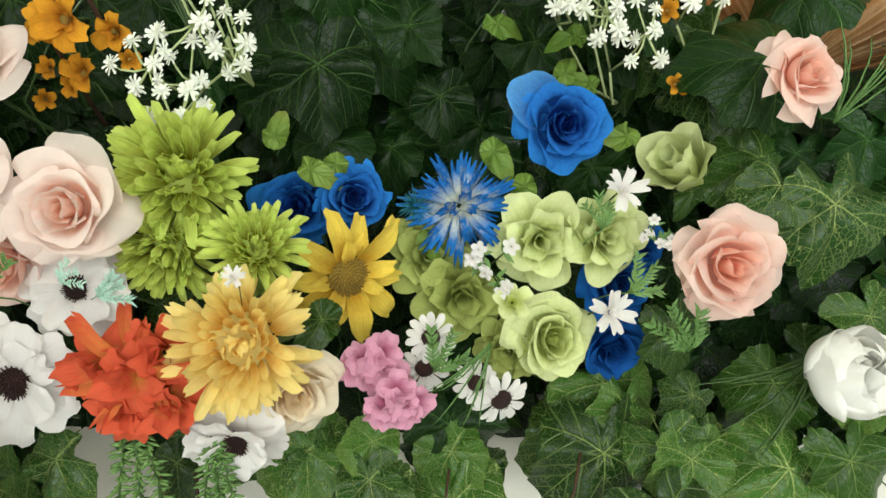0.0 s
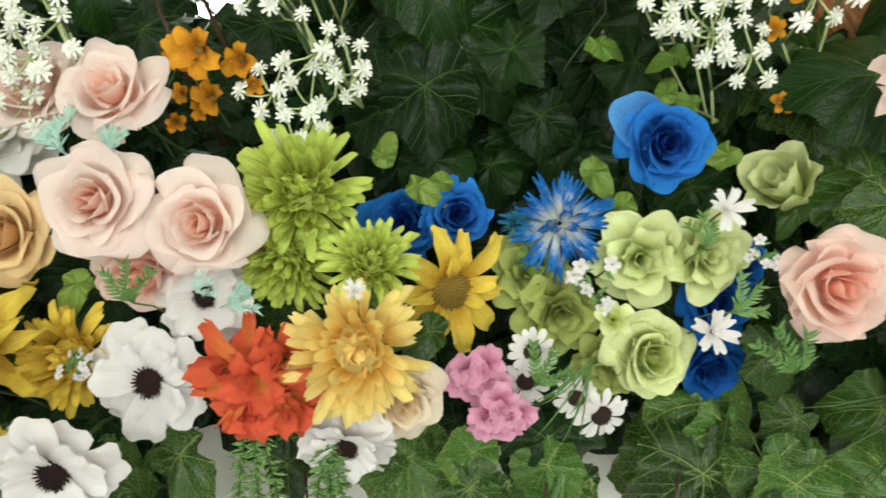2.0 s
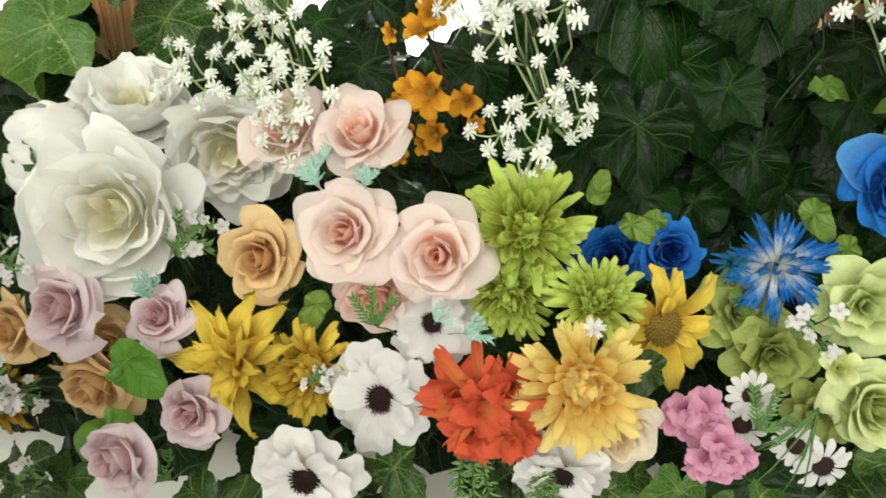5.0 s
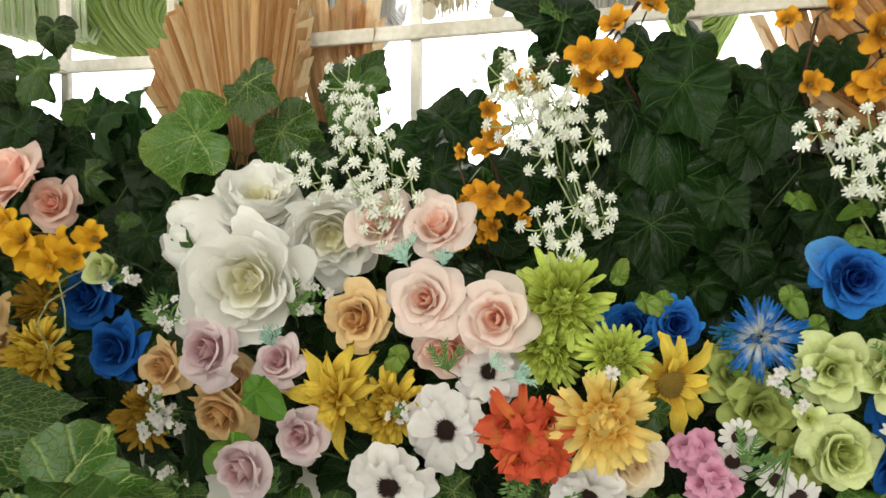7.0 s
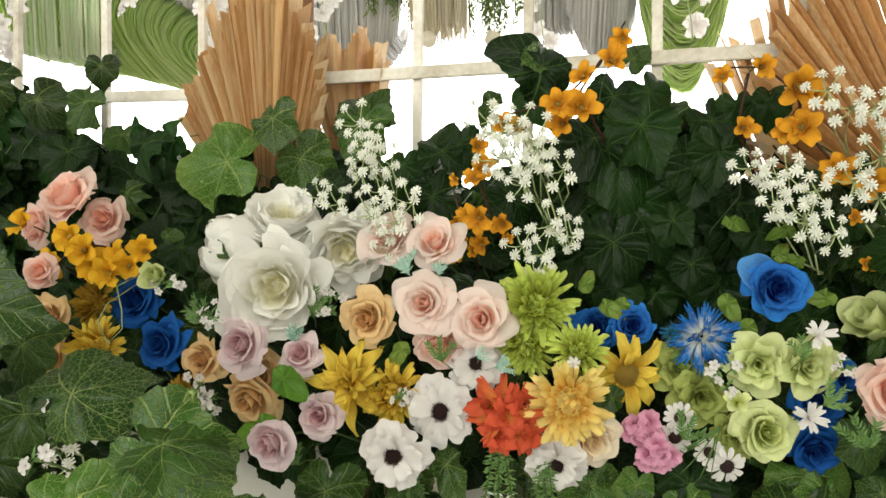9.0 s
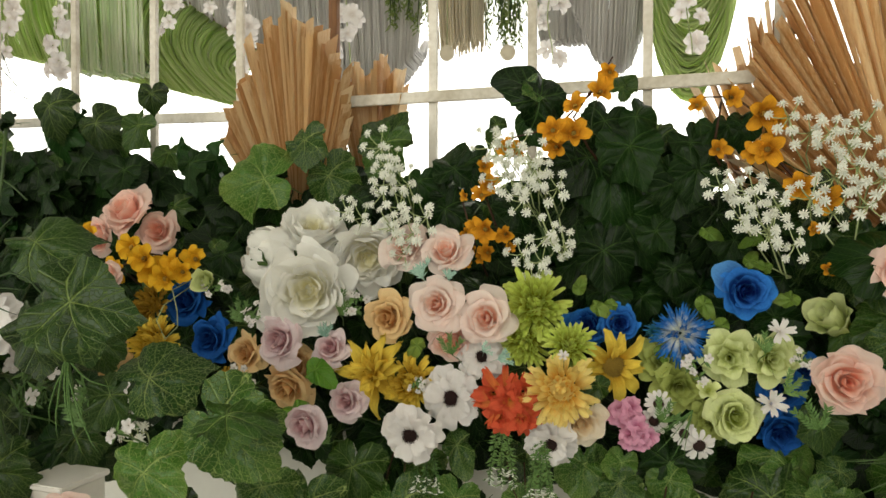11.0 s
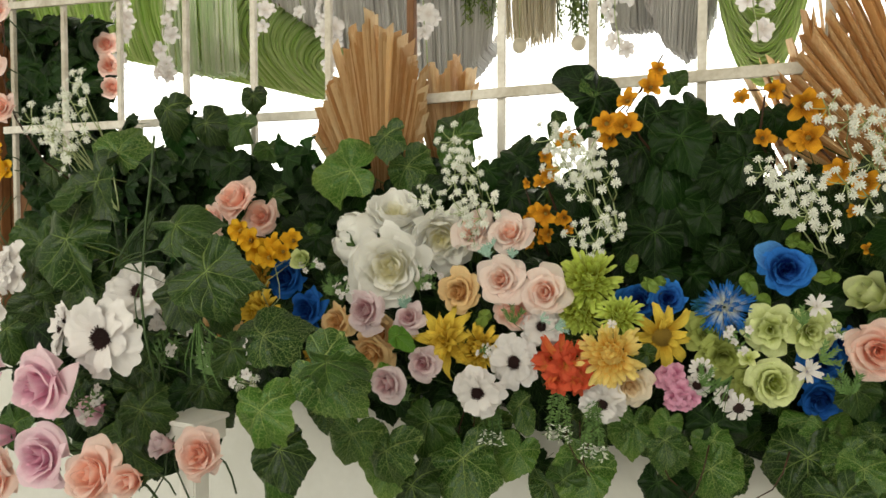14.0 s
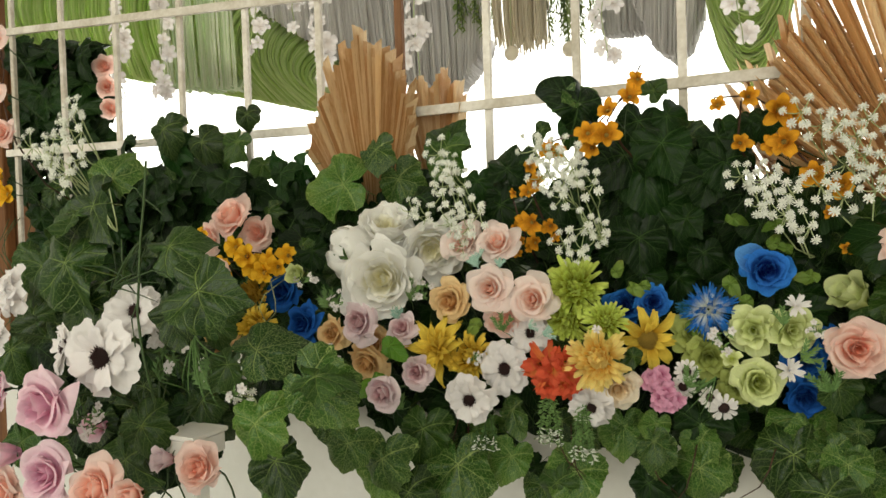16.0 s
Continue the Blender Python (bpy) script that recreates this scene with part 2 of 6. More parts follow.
BOARD = plain("white_board_paint", "#dcdad2", "#eceae4", 4, 0.5, 0.1)
POST = plain("brown_post_wood", "#5a381c", "#8a5c33", 12, 0.6, 0.4, stretch=(6, 6, 0.6))
BROWN = plain("brown_hoop_wood", "#2c1a0e", "#573621", 14, 0.6, 0.4)
GREEN_YARN = yarn("green_yarn", "#c4dc86", "#edf6c8")
GREY_YARN = yarn("grey_yarn", "#e2e0de", "#faf9f8")
PALE_YARN = yarn("pale_green_yarn", "#dcecc8", "#f8fbee")
CREAM_YARN = yarn("cream_yarn", "#dcd4c0", "#f7f2e6")
MOSS = plain("moss_green", "#566d2c", "#a3b76a", 70, 0.8, 0.3, through=0.4)
PLASTER = plain("wall_plaster", "#b9b4aa", "#cfcbc2", 2.5, 0.8, 0.15)
CONCRETE = plain("concrete_floor", "#7d7a74", "#98948c", 3.0, 0.7, 0.3)
OUTSIDE = glow("outside_glare", (1.0, 1.0, 0.98, 1), 5.0)

# ---- helpers for meshes ----


def mesh_of(name, verts, faces, mat, uvs=None, smooth=True):
    me = bpy.data.meshes.new(name)
    me.from_pydata([tuple(v) for v in verts], [], faces)
    if uvs is not None:
        layer = me.uv_layers.new(name="UVMap")
        idx = np.empty(len(me.loops), dtype=np.int32)
        me.loops.foreach_get("vertex_index", idx)
        layer.data.foreach_set("uv", np.asarray(uvs, dtype=np.float32)[idx].ravel())
    if smooth:
        me.polygons.foreach_set("use_smooth", [True] * len(me.polygons))
    me.materials.append(mat)
    me.update()
    return me


def part(name, me, parent, label="", m=None):
    ob = new(name, me)
    ob.parent = parent
    if m is not None:
        ob.matrix_basis = m
    return tagged(ob, label)


def thing(name, m, label, category, group="", kind=""):
    ob = new(name)
    ob.empty_display_size = 0.02
    ob.matrix_basis = m
    return tagged(ob, label, category, group, kind)


def facing(place, face, roll, size):
    """The pose of a flower at place: local z along face, local y upward, turned by roll degrees."""
    z = Vector(face).normalized()
    x = Vector((0, 0, 1)).cross(z).normalized()
    r = Matrix((x, z.cross(x), z)).transposed().to_4x4()
    return Matrix.Translation(place) @ r @ Matrix.Rotation(radians(roll), 4, "Z") @ Matrix.Scale(size, 4)


def tube_data(path, radii, sides=6):
    """Vertices and faces of a tube along path."""
    pts = [Vector(p) for p in path]
    verts, faces = [], []
    side = None
    for i, p in enumerate(pts):
        d = (pts[min(i + 1, len(pts) - 1)] - pts[max(i - 1, 0)]).normalized()
        if side is None:
            side = d.orthogonal().normalized()
        side = (side - d * side.dot(d)).normalized()
        up = d.cross(side)
        r = radii[i] if isinstance(radii, (list, tuple)) else radii
        for k in range(sides):
            a = 2 * math.pi * k / sides
            verts.append(p + (side * math.cos(a) + up * math.sin(a)) * r)
    n = len(pts)
    for i in range(n - 1):
        for k in range(sides):
            a, b = i * sides + k, i * sides + (k + 1) % sides
            faces.append((a, b, b + sides, a + sides))
    faces.append(tuple(range(sides))[::-1])
    faces.append(tuple((n - 1) * sides + k for k in range(sides)))
    return verts, faces


class Heap:
    """Gathers pieces into one mesh."""

    def __init__(self):
        self.v, self.f, self.uv = [], [], []

    def add(self, verts, faces, m=None, uvs=None):
        base = len(self.v)
        self.v += [m @ Vector(v) for v in verts] if m is not None else [Vector(v) for v in verts]
        self.f += [tuple(base + i for i in f) for f in faces]
        self.uv += list(uvs) if uvs is not None else [(0.0, 0.5)] * len(verts)
        return self

    def tube(self, path, radii, sides=6):
        return self.add(*tube_data(path, radii, sides))

    def mesh(self, name, mat, smooth=True):
        return mesh_of(name, self.v, self.f, mat, self.uv, smooth)


def box_mesh(name, x0, x1, y0, y1, z0, z1, mat, bevel=0.002):
    bm = bmesh.new()
    bmesh.ops.create_cube(bm, size=1)
    for v in bm.verts:
        v.co = Vector(((x0 + x1) / 2 + v.co.x * (x1 - x0), (y0 + y1) / 2 + v.co.y * (y1 - y0), (z0 + z1) / 2 + v.co.z * (z1 - z0)))
    if bevel:
        bmesh.ops.bevel(bm, geom=bm.edges[:], offset=bevel, segments=2, affect="EDGES")
    me = bpy.data.meshes.new(name)
    bm.to_mesh(me)
    bm.free()
    me.materials.append(mat)
    return me


def petal_data(length, width, th0, th1, rc, r0=0.03, z0=0.0, form="round", ruffle=0.0, notch=0.0, bow=1.4, seed=0, nu=8, nv=8, crumple=0.1, dye=1.0, lip=0.0):
    """A petal that springs from the flower's axis and reaches outward along x. th0, th1: its rise in degrees at foot and rim;
    rc: radius of its hollow."""
    rng = random.Random(seed)
    ph, ph2 = rng.uniform(0, 6.28), rng.uniform(0, 6.28)
    verts, uvs, faces = [], [], []
    r, z, last = r0, z0, 0.0
    for i in range(nu + 1):
        s = 1 - (1 - i / nu) ** 1.5
        th = radians(th0 + (th1 - th0) * s ** bow - lip * max(0.0, (s - 0.8) / 0.2) ** 1.5)
        r += math.cos(th) * (s - last) * length
        z += math.sin(th) * (s - last) * length
        last = s
        if form == "round":
            hw = (0.32 + 0.68 * math.sin(min(1, s / 0.6) * math.pi / 2)) * (1 - 0.1 * max(0, (s - 0.7) / 0.3) ** 2)
            rim = 0.8
        elif form == "tongue":
            hw = (0.4 + 0.6 * math.sin(min(1, s / 0.6) * math.pi / 2)) * (1 - 0.3 * max(0, (s - 0.65) / 0.35) ** 2)
            rim = 1.5
        elif form == "blunt":
            hw = (0.3 + 0.7 * math.sin(min(1, s / 0.75) * math.pi / 2))
            rim = 0.5
        elif form == "spoon":
            hw = (0.36 + 0.64 * min(1, s / 0.7)) * (1 - 0.12 * max(0, (s - 0.8) / 0.2))
            rim = 1.0
        else:
            hw = (0.45 + 0.55 * math.sin(min(1, s / 0.45) * math.pi / 2)) * max(0.12, 1 - max(0, (s - 0.4) / 0.6) ** 1.7)
            rim = 1.0
        hw *= width / 2
        nx, nz = -math.sin(th), math.cos(th)
        tx, tz = math.cos(th), math.sin(th)
        for j in range(nv + 1):
            w = -1 + 2 * j / nv
            a = max(-2.4, min(2.4, w * hw / rc))
            lift = rc * (1 - math.cos(a))
            wave = ruffle * s * s * (math.sin(w * 5.0 + ph) * 0.6 + math.sin(w * 9.0 + ph2) * 0.4) * (0.4 + 0.6 * abs(w))
            pull = -notch * length * math.exp(-(w * 3.2) ** 2) * s ** 6 + ruffle * 0.45 * s ** 4 * math.sin(w * 4 + ph2)
            pull -= hw * rim * (1 - math.sqrt(1 - 0.97 * w * w)) * s ** 2
            crease = noise.noise((s * 3.1 + ph, w * 2.3 + ph2, seed)) * crumple * width * s
            d = lift + wave + crease
            verts.append((r + nx * d + tx * pull, rc * math.sin(a), z + nz * d + tz * pull))
            uvs.append((w * 0.5 + 0.5, s * dye))
    for i in range(nu):
        for j in range(nv):
            a = i * (nv + 1) + j
            faces.append((a, a + 1, a + nv + 2, a + nv + 1))
    return verts, faces, uvs


MESHES = {}


def petal_mesh(mat, key, **spec):
    k = (mat.name, key)
    if k not in MESHES:
        v, f, uv = petal_data(**spec)
        MESHES[k] = mesh_of("petal", v, f, mat, uv)
    return MESHES[k]


def stem_mesh(kind="calyx"):
    if kind not in MESHES:
        h = Heap()
        if kind == "calyx":
            for k in range(5):
                v, f, uv = petal_data(0.3, 0.13, 25, -10, 0.3, r0=0.03, z0=-0.02, form="point", nu=4, nv=2)
                h.add(v, f, Matrix.Rotation(k * 1.2566, 4, "Z"), uv)
            h.tube([(0, 0, 0.0), (0, 0, -0.08), (0, 0, -0.16)], [0.07, 0.06, 0.025], 8)
        h.tube([(0, 0, -0.05), (0.01, -0.05, -0.5), (0.0, -0.22, -1.0), (-0.02, -0.5, -1.4), (-0.02, -0.85, -1.7)], 0.022, 5)
        MESHES[kind] = h.mesh("stem", STEM)
    return MESHES[kind]


COUNT = [0]
TINT = {"blush": "pale blush pink", "peach": "peach pink", "tan": "tan orange", "ivory": "ivory white", "mauve": "dusty mauve",
        "gold": "golden yellow", "amber": "amber yellow", "mustard": "mustard yellow", "white": "white", "cream": "cream",
        "coral": "coral red", "lime": "lime green", "blue": "royal blue", "navy": "dark navy blue", "azure": "blue and white",
        "lemon": "pale lemon green", "olive": "olive green", "pink": "rose pink", "orchid": "orchid pink", "yellow": "bright yellow", "orange": "orange"}


PLACED = []


def flower(kind, mat, place, size, face, roll, words, stem="calyx"):
    PLACED.append((place, size))
    COUNT[0] += 1
    tint = TINT[mat.name.split("_")[0]]
    ob = thing(kind, facing(place, face, roll, size), tint + " " + words, kind.replace("_", " "), tint + " " + kind.replace("_", " ") + "s")
    part("stem", stem_mesh(stem), ob, "green wired stem", Matrix.Translation((0, 0, -0.24)))
    return ob, random.Random(COUNT[0] * 7 + 1)


def ring(ob, rng, mat, key, count, start=0.0, tilt=6.0, turn=6.0, drop=0.0, grow=0.06, name="petal", variants=2, **spec):
    """Petals evenly round the axis, each a little off."""
    for k in range(count):
        n = rng.randrange(variants)
        me = petal_mesh(mat, (key, n), seed=n + len(key) * 3, **spec)
        m = (Matrix.Rotation(start + 2 * math.pi * k / count + radians(rng.uniform(-turn, turn)), 4, "Z")
             @ Matrix.Rotation(radians(rng.uniform(-tilt, tilt)), 4, "Y") @ Matrix.Rotation(radians(rng.uniform(-tilt, tilt)), 4, "X")
             @ Matrix.Translation((0, 0, drop)) @ Matrix.Scale(1 + rng.uniform(-grow, grow), 4))
        part(name, me, ob, m=m)


def cup_data(radius, height, span, curl, droop, steep=1.0, ruffle=0.03, seed=0, nu=11, nv=14, dye=(0.0, 1.0), foot=-0.22, skew=0.07, fold=0.0, tip=0.05, side=0.12):
    """A petal that wraps round the flower's axis as a piece of a bowl; its rim curls outward by curl and drops by droop.
    tip: how far the middle of the rim stands out; side: how far its corners roll back."""
    rng = random.Random(seed)
    ph, ph2 = rng.uniform(0, 6.28), rng.uniform(0, 6.28)
    lean, peak = rng.uniform(-0.1, 0.1), rng.uniform(-0.35, 0.35)
    back = side * rng.uniform(0.4, 1.5)
    verts, uvs, faces = [], [], []
    for i in range(nu + 1):
        for j in range(nv + 1):
            w = -1 + 2 * j / nv
            e = 1 - 0.3 * abs(w) ** 4.6 + lean * w + tip * math.exp(-((w - peak) * 2.6) ** 2) + 0.025 * math.sin(w * 6 + ph2)
            s = (1 - (1 - i / nu) ** 1.3) * e
            r = radius * math.sin(max(0.0, min(1.0, s)) ** (0.85 * steep) * math.pi / 2)
            z = foot + (height - foot) * (1 - math.cos(min(1.15, s) * math.pi / 2)) ** 0.8
            t = i / nu
            roll = max(0.0, (t - 0.55) / 0.45) ** 1.7
            part_curl = 0.8 + 0.6 * math.sin(w * 2.2 + ph) + 0.5 * abs(w) ** 3
            r += curl * roll * part_curl + back * radius * abs(w) ** 3 * t ** 4
            z -= droop * roll * part_curl
            wave = ruffle * t * t * (0.65 * math.sin(w * 3.4 + ph) + 0.35 * math.sin(w * 8.0 + ph2))
            bend = noise.noise((t * 2.2 + ph, w * 1.7 + ph2, seed * 1.7)) * 0.17 * (0.05 + radius) * t
            r = r * (1 + skew * w) + wave * 0.7 + bend
            z += wave * 0.8 + bend * 0.5 + fold * t * t * abs(w) ** 1.5
            a = w * radians(span) / 2 * (1 - 0.12 * t * t)
            verts.append((r * math.cos(a), r * math.sin(a), z))
            uvs.append((w * 0.5 + 0.5, dye[0] + (dye[1] - dye[0]) * t))
    for i in range(nu):
        for j in range(nv):
            a = i * (nv + 1) + j
            faces.append((a, a + 1, a + nv + 2, a + nv + 1))
    return verts, faces, uvs


def cups(ob, rng, mat, key, layers, tilt=5.0, ruffle=0.03, variants=3, foot=-0.22, tip=0.05, side=0.12):
    """Bowls of wrapping petals, from the heart out: count, radius, height, span, curl, droop, steepness, dye."""
    turn = rng.uniform(0, 6.28)
    for n, (count, radius, height, span, curl, droop, steep, dye) in enumerate(layers):
        turn += rng.uniform(0.5, 1.0)
        for k in range(count):
            v = rng.randrange(variants)
            name = (mat.name, key, n, v)
            if name not in MESHES:
                vs, fs, uv = cup_data(radius, height, span, curl, droop, steep, ruffle * (0.25 + 1.6 * radius), seed=n * 5 + v * 13 + len(key) + 1, dye=dye, foot=foot,
                                      skew=0.14 if radius < 0.15 else 0.08, tip=tip, side=side if radius > 0.1 else 0.04)
                MESHES[name] = mesh_of("petal", vs, fs, mat, uv)
            u = 0.5 + 1.2 * radius
            m = (Matrix.Rotation(turn + 2 * math.pi * k / count + rng.uniform(-0.2, 0.2), 4, "Z")
                 @ Matrix.Rotation(radians(rng.uniform(-tilt, tilt)) * u, 4, "Y") @ Matrix.Rotation(radians(rng.uniform(-tilt, tilt)) * u, 4, "X")
                 @ Matrix.Scale(1 + rng.uniform(-0.08, 0.08), 4))
            part("petal", MESHES[name], ob, m=m)


def rose(mat, place, size, face, roll):
    ob, r = flower("rose", mat, place, size * 0.93, face, roll, "fabric rose with layered open petals")
    cups(ob, r, mat, "rose" + "abc"[:1 + r.randrange(3)], (
        (1, 0.04, 0.13, 320, 0.004, 0.0, 0.5, (0.0, 0.42)),
        (2, 0.08, 0.145, 220, 0.014, 0.004, 0.5, (0.0, 0.52)),
        (3, 0.14, 0.14, 185, 0.035, 0.012, 0.55, (0.0, 0.62)),
        (3, 0.22, 0.115, 170, 0.06, 0.03, 0.62, (0.08, 0.78)),
        (4, 0.32, 0.05, 146, 0.075, 0.055, 0.8, (0.22, 0.9)),
        (5, 0.41, -0.05, 130, 0.06, 0.075, 1.0, (0.4, 1.05))), 8, 0.06, foot=-0.2, tip=0.02, side=0.02)
    return ob


def rosebud(mat, place, size, face, roll):
    ob, r = flower("rosebud", mat, place, size, face, roll, "fabric rosebud with half-open petals")
    d = -0.35
    ring(ob, r, mat, "bud_out", 4, r.uniform(0, 1), 6, 8, d, length=0.72, width=0.62, th0=60, th1=58, rc=0.3, ruffle=0.05)
    ring(ob, r, mat, "bud_in", 4, r.uniform(0, 1), 6, 8, d, length=0.72, width=0.5, th0=74, th1=76, rc=0.18, ruffle=0.04)
    ring(ob, r, mat, "bud_heart", 3, r.uniform(0, 1), 4, 8, d, length=0.7, width=0.34, th0=84, th1=86, rc=0.09, ruffle=0.02)


def peony(mat, place, size, face, roll, shut=False):
    """An open full bowl, or a shut globe of overlapping petals."""
    ob, r = flower("peony", mat, place, size * 0.96, face, roll, "fabric peony, globe-shaped with closed petals" if shut else "fabric peony, full and cupped with ruffled petals")
    if shut:
        cups(ob, r, mat, "peony_shut", (
            (3, 0.2, 0.26, 170, -0.14, 0.05, 0.5, (0.3, 0.9)),
            (3, 0.32, 0.27, 165, -0.19, 0.03, 0.5, (0.3, 1.0)),
            (4, 0.42, 0.22, 140, -0.17, 0.0, 0.5, (0.35, 1.0)),
            (4, 0.47, 0.1, 130, -0.06, 0.0, 0.5, (0.4, 1.0))), 7, 0.03, foot=-0.34, tip=0.04, side=0.02)
        return ob
    cups(ob, r, mat, "peony" + "xy"[:1 + r.randrange(2)], (
        (3, 0.08, 0.01, 170, 0.01, 0.0, 0.6, (0.0, 0.3)),
        (3, 0.15, 0.06, 165, 0.02, 0.0, 0.6, (0.0, 0.5)),
        (4, 0.23, 0.1, 150, 0.02, 0.0, 0.62, (0.1, 0.75)),
        (4, 0.32, 0.12, 146, 0.02, 0.01, 0.68, (0.2, 0.9)),
        (4, 0.4, 0.08, 146, 0.02, 0.02, 0.75, (0.25, 1.0)),
        (5, 0.47, -0.04, 136, 0.03, 0.03, 0.85, (0.35, 1.0))), 11, 0.1, foot=-0.22, tip=0.02, side=0.02)
    return ob


def dome(radius, height, mat, key):
    """A low dome."""
    if key not in MESHES:
        v, f = [], []
        for i in range(6):
            a = i / 5 * math.pi / 2
            for k in range(14):
                b = 2 * math.pi * k / 14
                v.append((radius * math.cos(a) * math.cos(b), radius * math.cos(a) * math.sin(b), height * math.sin(a)))
        for i in range(5):
            for k in range(14):
                f.append((i * 14 + k, i * 14 + (k + 1) % 14, (i + 1) * 14 + (k + 1) % 14, (i + 1) * 14 + k))
        MESHES[key] = Heap().add(v, f).mesh("eye", mat)
    return MESHES[key]


def stamens(radius, height, count, mat, key, length=0.03, thick=0.008):
    """Short stamens that cover a dome of this radius and height."""
    key = ("stamens", key)
    if key not in MESHES:
        rng, h = random.Random(3), Heap()
        for n in range(count):
            rr, b = math.sqrt((n + 0.5) / count), n * 2.39996
            p = Vector((radius * rr * math.cos(b), radius * rr * math.sin(b), height * math.sqrt(max(0, 1 - rr * rr))))
            out = Vector((p.x / radius ** 2, p.y / radius ** 2, max(0.15, p.z / height ** 2 * 0.4))).normalized()
            h.tube([p, p + out * length * rng.uniform(0.6, 1.3)], [thick, thick * 0.7], 4)
        MESHES[key] = h.mesh("stamen_tuft", mat)
    return MESHES[key]


def eye_of(ob, name, words, tuft, radius, height, count, mat, key, length=0.03, thick=0.008):
    """The eye of a bloom with its tuft of stamens."""
    eye = part(name, dome(radius, height, mat, key), ob, words)
    tagged(part("stamen_tuft", stamens(radius, height, count, mat, key, length, thick), eye, tuft), kind="stuff")


def anemone(mat, place, size, face, roll):
    ob, r = flower("anemone", mat, place, size * 0.95, face, roll, "fabric anemone with a dark brown eye", "bare")
    ring(ob, r, mat, "anem_out", 9, r.uniform(0, 1), 11, 8, -0.04, 0.12, length=0.45, width=0.34, th0=12, th1=-12, rc=0.5, r0=0.06, form="blunt", ruffle=0.03, notch=0.05, variants=4, crumple=0.2)
    ring(ob, r, mat, "anem_in", 7, r.uniform(0, 1), 13, 11, -0.01, 0.14, length=0.36, width=0.28, th0=32, th1=4, rc=0.35, r0=0.05, form="blunt", ruffle=0.035, notch=0.06, variants=4, crumple=0.2)
    eye_of(ob, "eye", "dark brown velvet eye", "short dark brown stamens", 0.12, 0.07, 110, EYE, "anemone_eye", 0.04, 0.007)


def daisy(mat, place, size, face, roll):
    ob, r = flower("daisy", mat, place, size, face, roll, "small fabric daisy with a brown eye", "bare")
    ring(ob, r, mat, "daisy", 13, 0, 9, 6, 0, length=0.42, width=0.17, th0=16, th1=-12, rc=0.2, r0=0.08, form="spoon", ruffle=0.02, nu=5, nv=4)
    eye_of(ob, "eye", "dark brown domed eye", "dark brown stubble", 0.19, 0.13, 40, EYE, "daisy_eye")


def chrysanthemum(mat, place, size, face, roll):
    ob, r = flower("chrysanthemum", mat, place, size, face, roll, "fabric chrysanthemum, dense with narrow spoon petals")
    fine = mat is LIME
    count = 124 if fine else 120
    wide, hollow = (0.088, 0.045) if fine else (0.1, 0.055)
    for k in range(count):
        u = (k + 0.5) / count
        a, b = math.acos(1 - 1.12 * u) + r.uniform(-0.12, 0.12), k * 2.39996 + r.uniform(-0.25, 0.25)
        out = Vector((math.sin(a) * math.cos(b), math.sin(a) * math.sin(b), math.cos(a)))
        x = (out + Vector((0, 0, 0.22)) + Vector((r.uniform(-1, 1), r.uniform(-1, 1), r.uniform(-1, 1))) * 0.27).normalized()
        up = (Vector((0, 0, 1)) - x * x.z + Vector((r.uniform(-1, 1), r.uniform(-1, 1), 0)) * 0.2)
        y = up.cross(x).normalized()
        z = x.cross(y)
        n = r.randrange(4)
        grow = "in" if u < 0.12 else "mid" if u < 0.6 else "out"
        th1 = {"in": 58, "mid": 26, "out": -24 if fine else -34}[grow]
        me = petal_mesh(mat, ("pom" + grow, n), length=(0.2 if grow == "in" else 0.3 if grow == "mid" else 0.34 if fine else 0.3) * (0.86 + 0.1 * n), width=wide, th0=4, th1=th1, rc=hollow, r0=0.0,
                        form="tongue", ruffle=0.02 if fine else 0.02, notch=0.0 if fine or n % 2 else 0.1, nu=8, nv=4, seed=n, crumple=0.3 if fine else 0.1, dye=0.75 if grow == "in" else 1.0)
        m = Matrix.Identity(4)
        for i in range(3):
            m[i][0], m[i][1], m[i][2] = x[i], y[i], z[i]
        deep = 0.17 if fine else 0.22
        p = Vector((out.x * deep, out.y * deep, out.z * (deep - 0.02) - 0.1))
        part("petal", me, ob, m=Matrix.Translation(p) @ m @ Matrix.Scale(r.uniform(0.8, 1.15), 4))
    part("core", dome(0.2, 0.15, mat, mat.name + "core"), ob, m=Matrix.Translation((0, 0, -0.12)))


def star_mum(mat, place, size, face, roll):
    ob, r = flower("dahlia", mat, place, size, face, roll, "fabric dahlia with long pointed petals")
    ring(ob, r, mat, "star_out", 9, 0, 20, 16, -0.08, 0.22, length=0.5, width=0.22, th0=10, th1=-30, rc=0.12, form="point", ruffle=0.07, nu=8, nv=6, variants=4, crumple=0.5)
    ring(ob, r, mat, "star_mid", 9, 0.35, 22, 18, -0.05, 0.24, length=0.4, width=0.2, th0=40, th1=0, rc=0.1, form="point", ruffle=0.08, nu=8, nv=6, variants=4, crumple=0.5)
    ring(ob, r, mat, "star_in", 10, 0.1, 20, 18, -0.02, 0.24, length=0.27, width=0.15, th0=64, th1=40, rc=0.08, form="point", ruffle=0.08, nu=6, nv=4, variants=4, crumple=0.5)
    ring(ob, r, mat, "star_core", 9, 0.1, 16, 18, -0.02, 0.25, length=0.19, width=0.09, th0=84, th1=104, rc=0.05, form="spoon", nu=5, nv=4, dye=0.5)


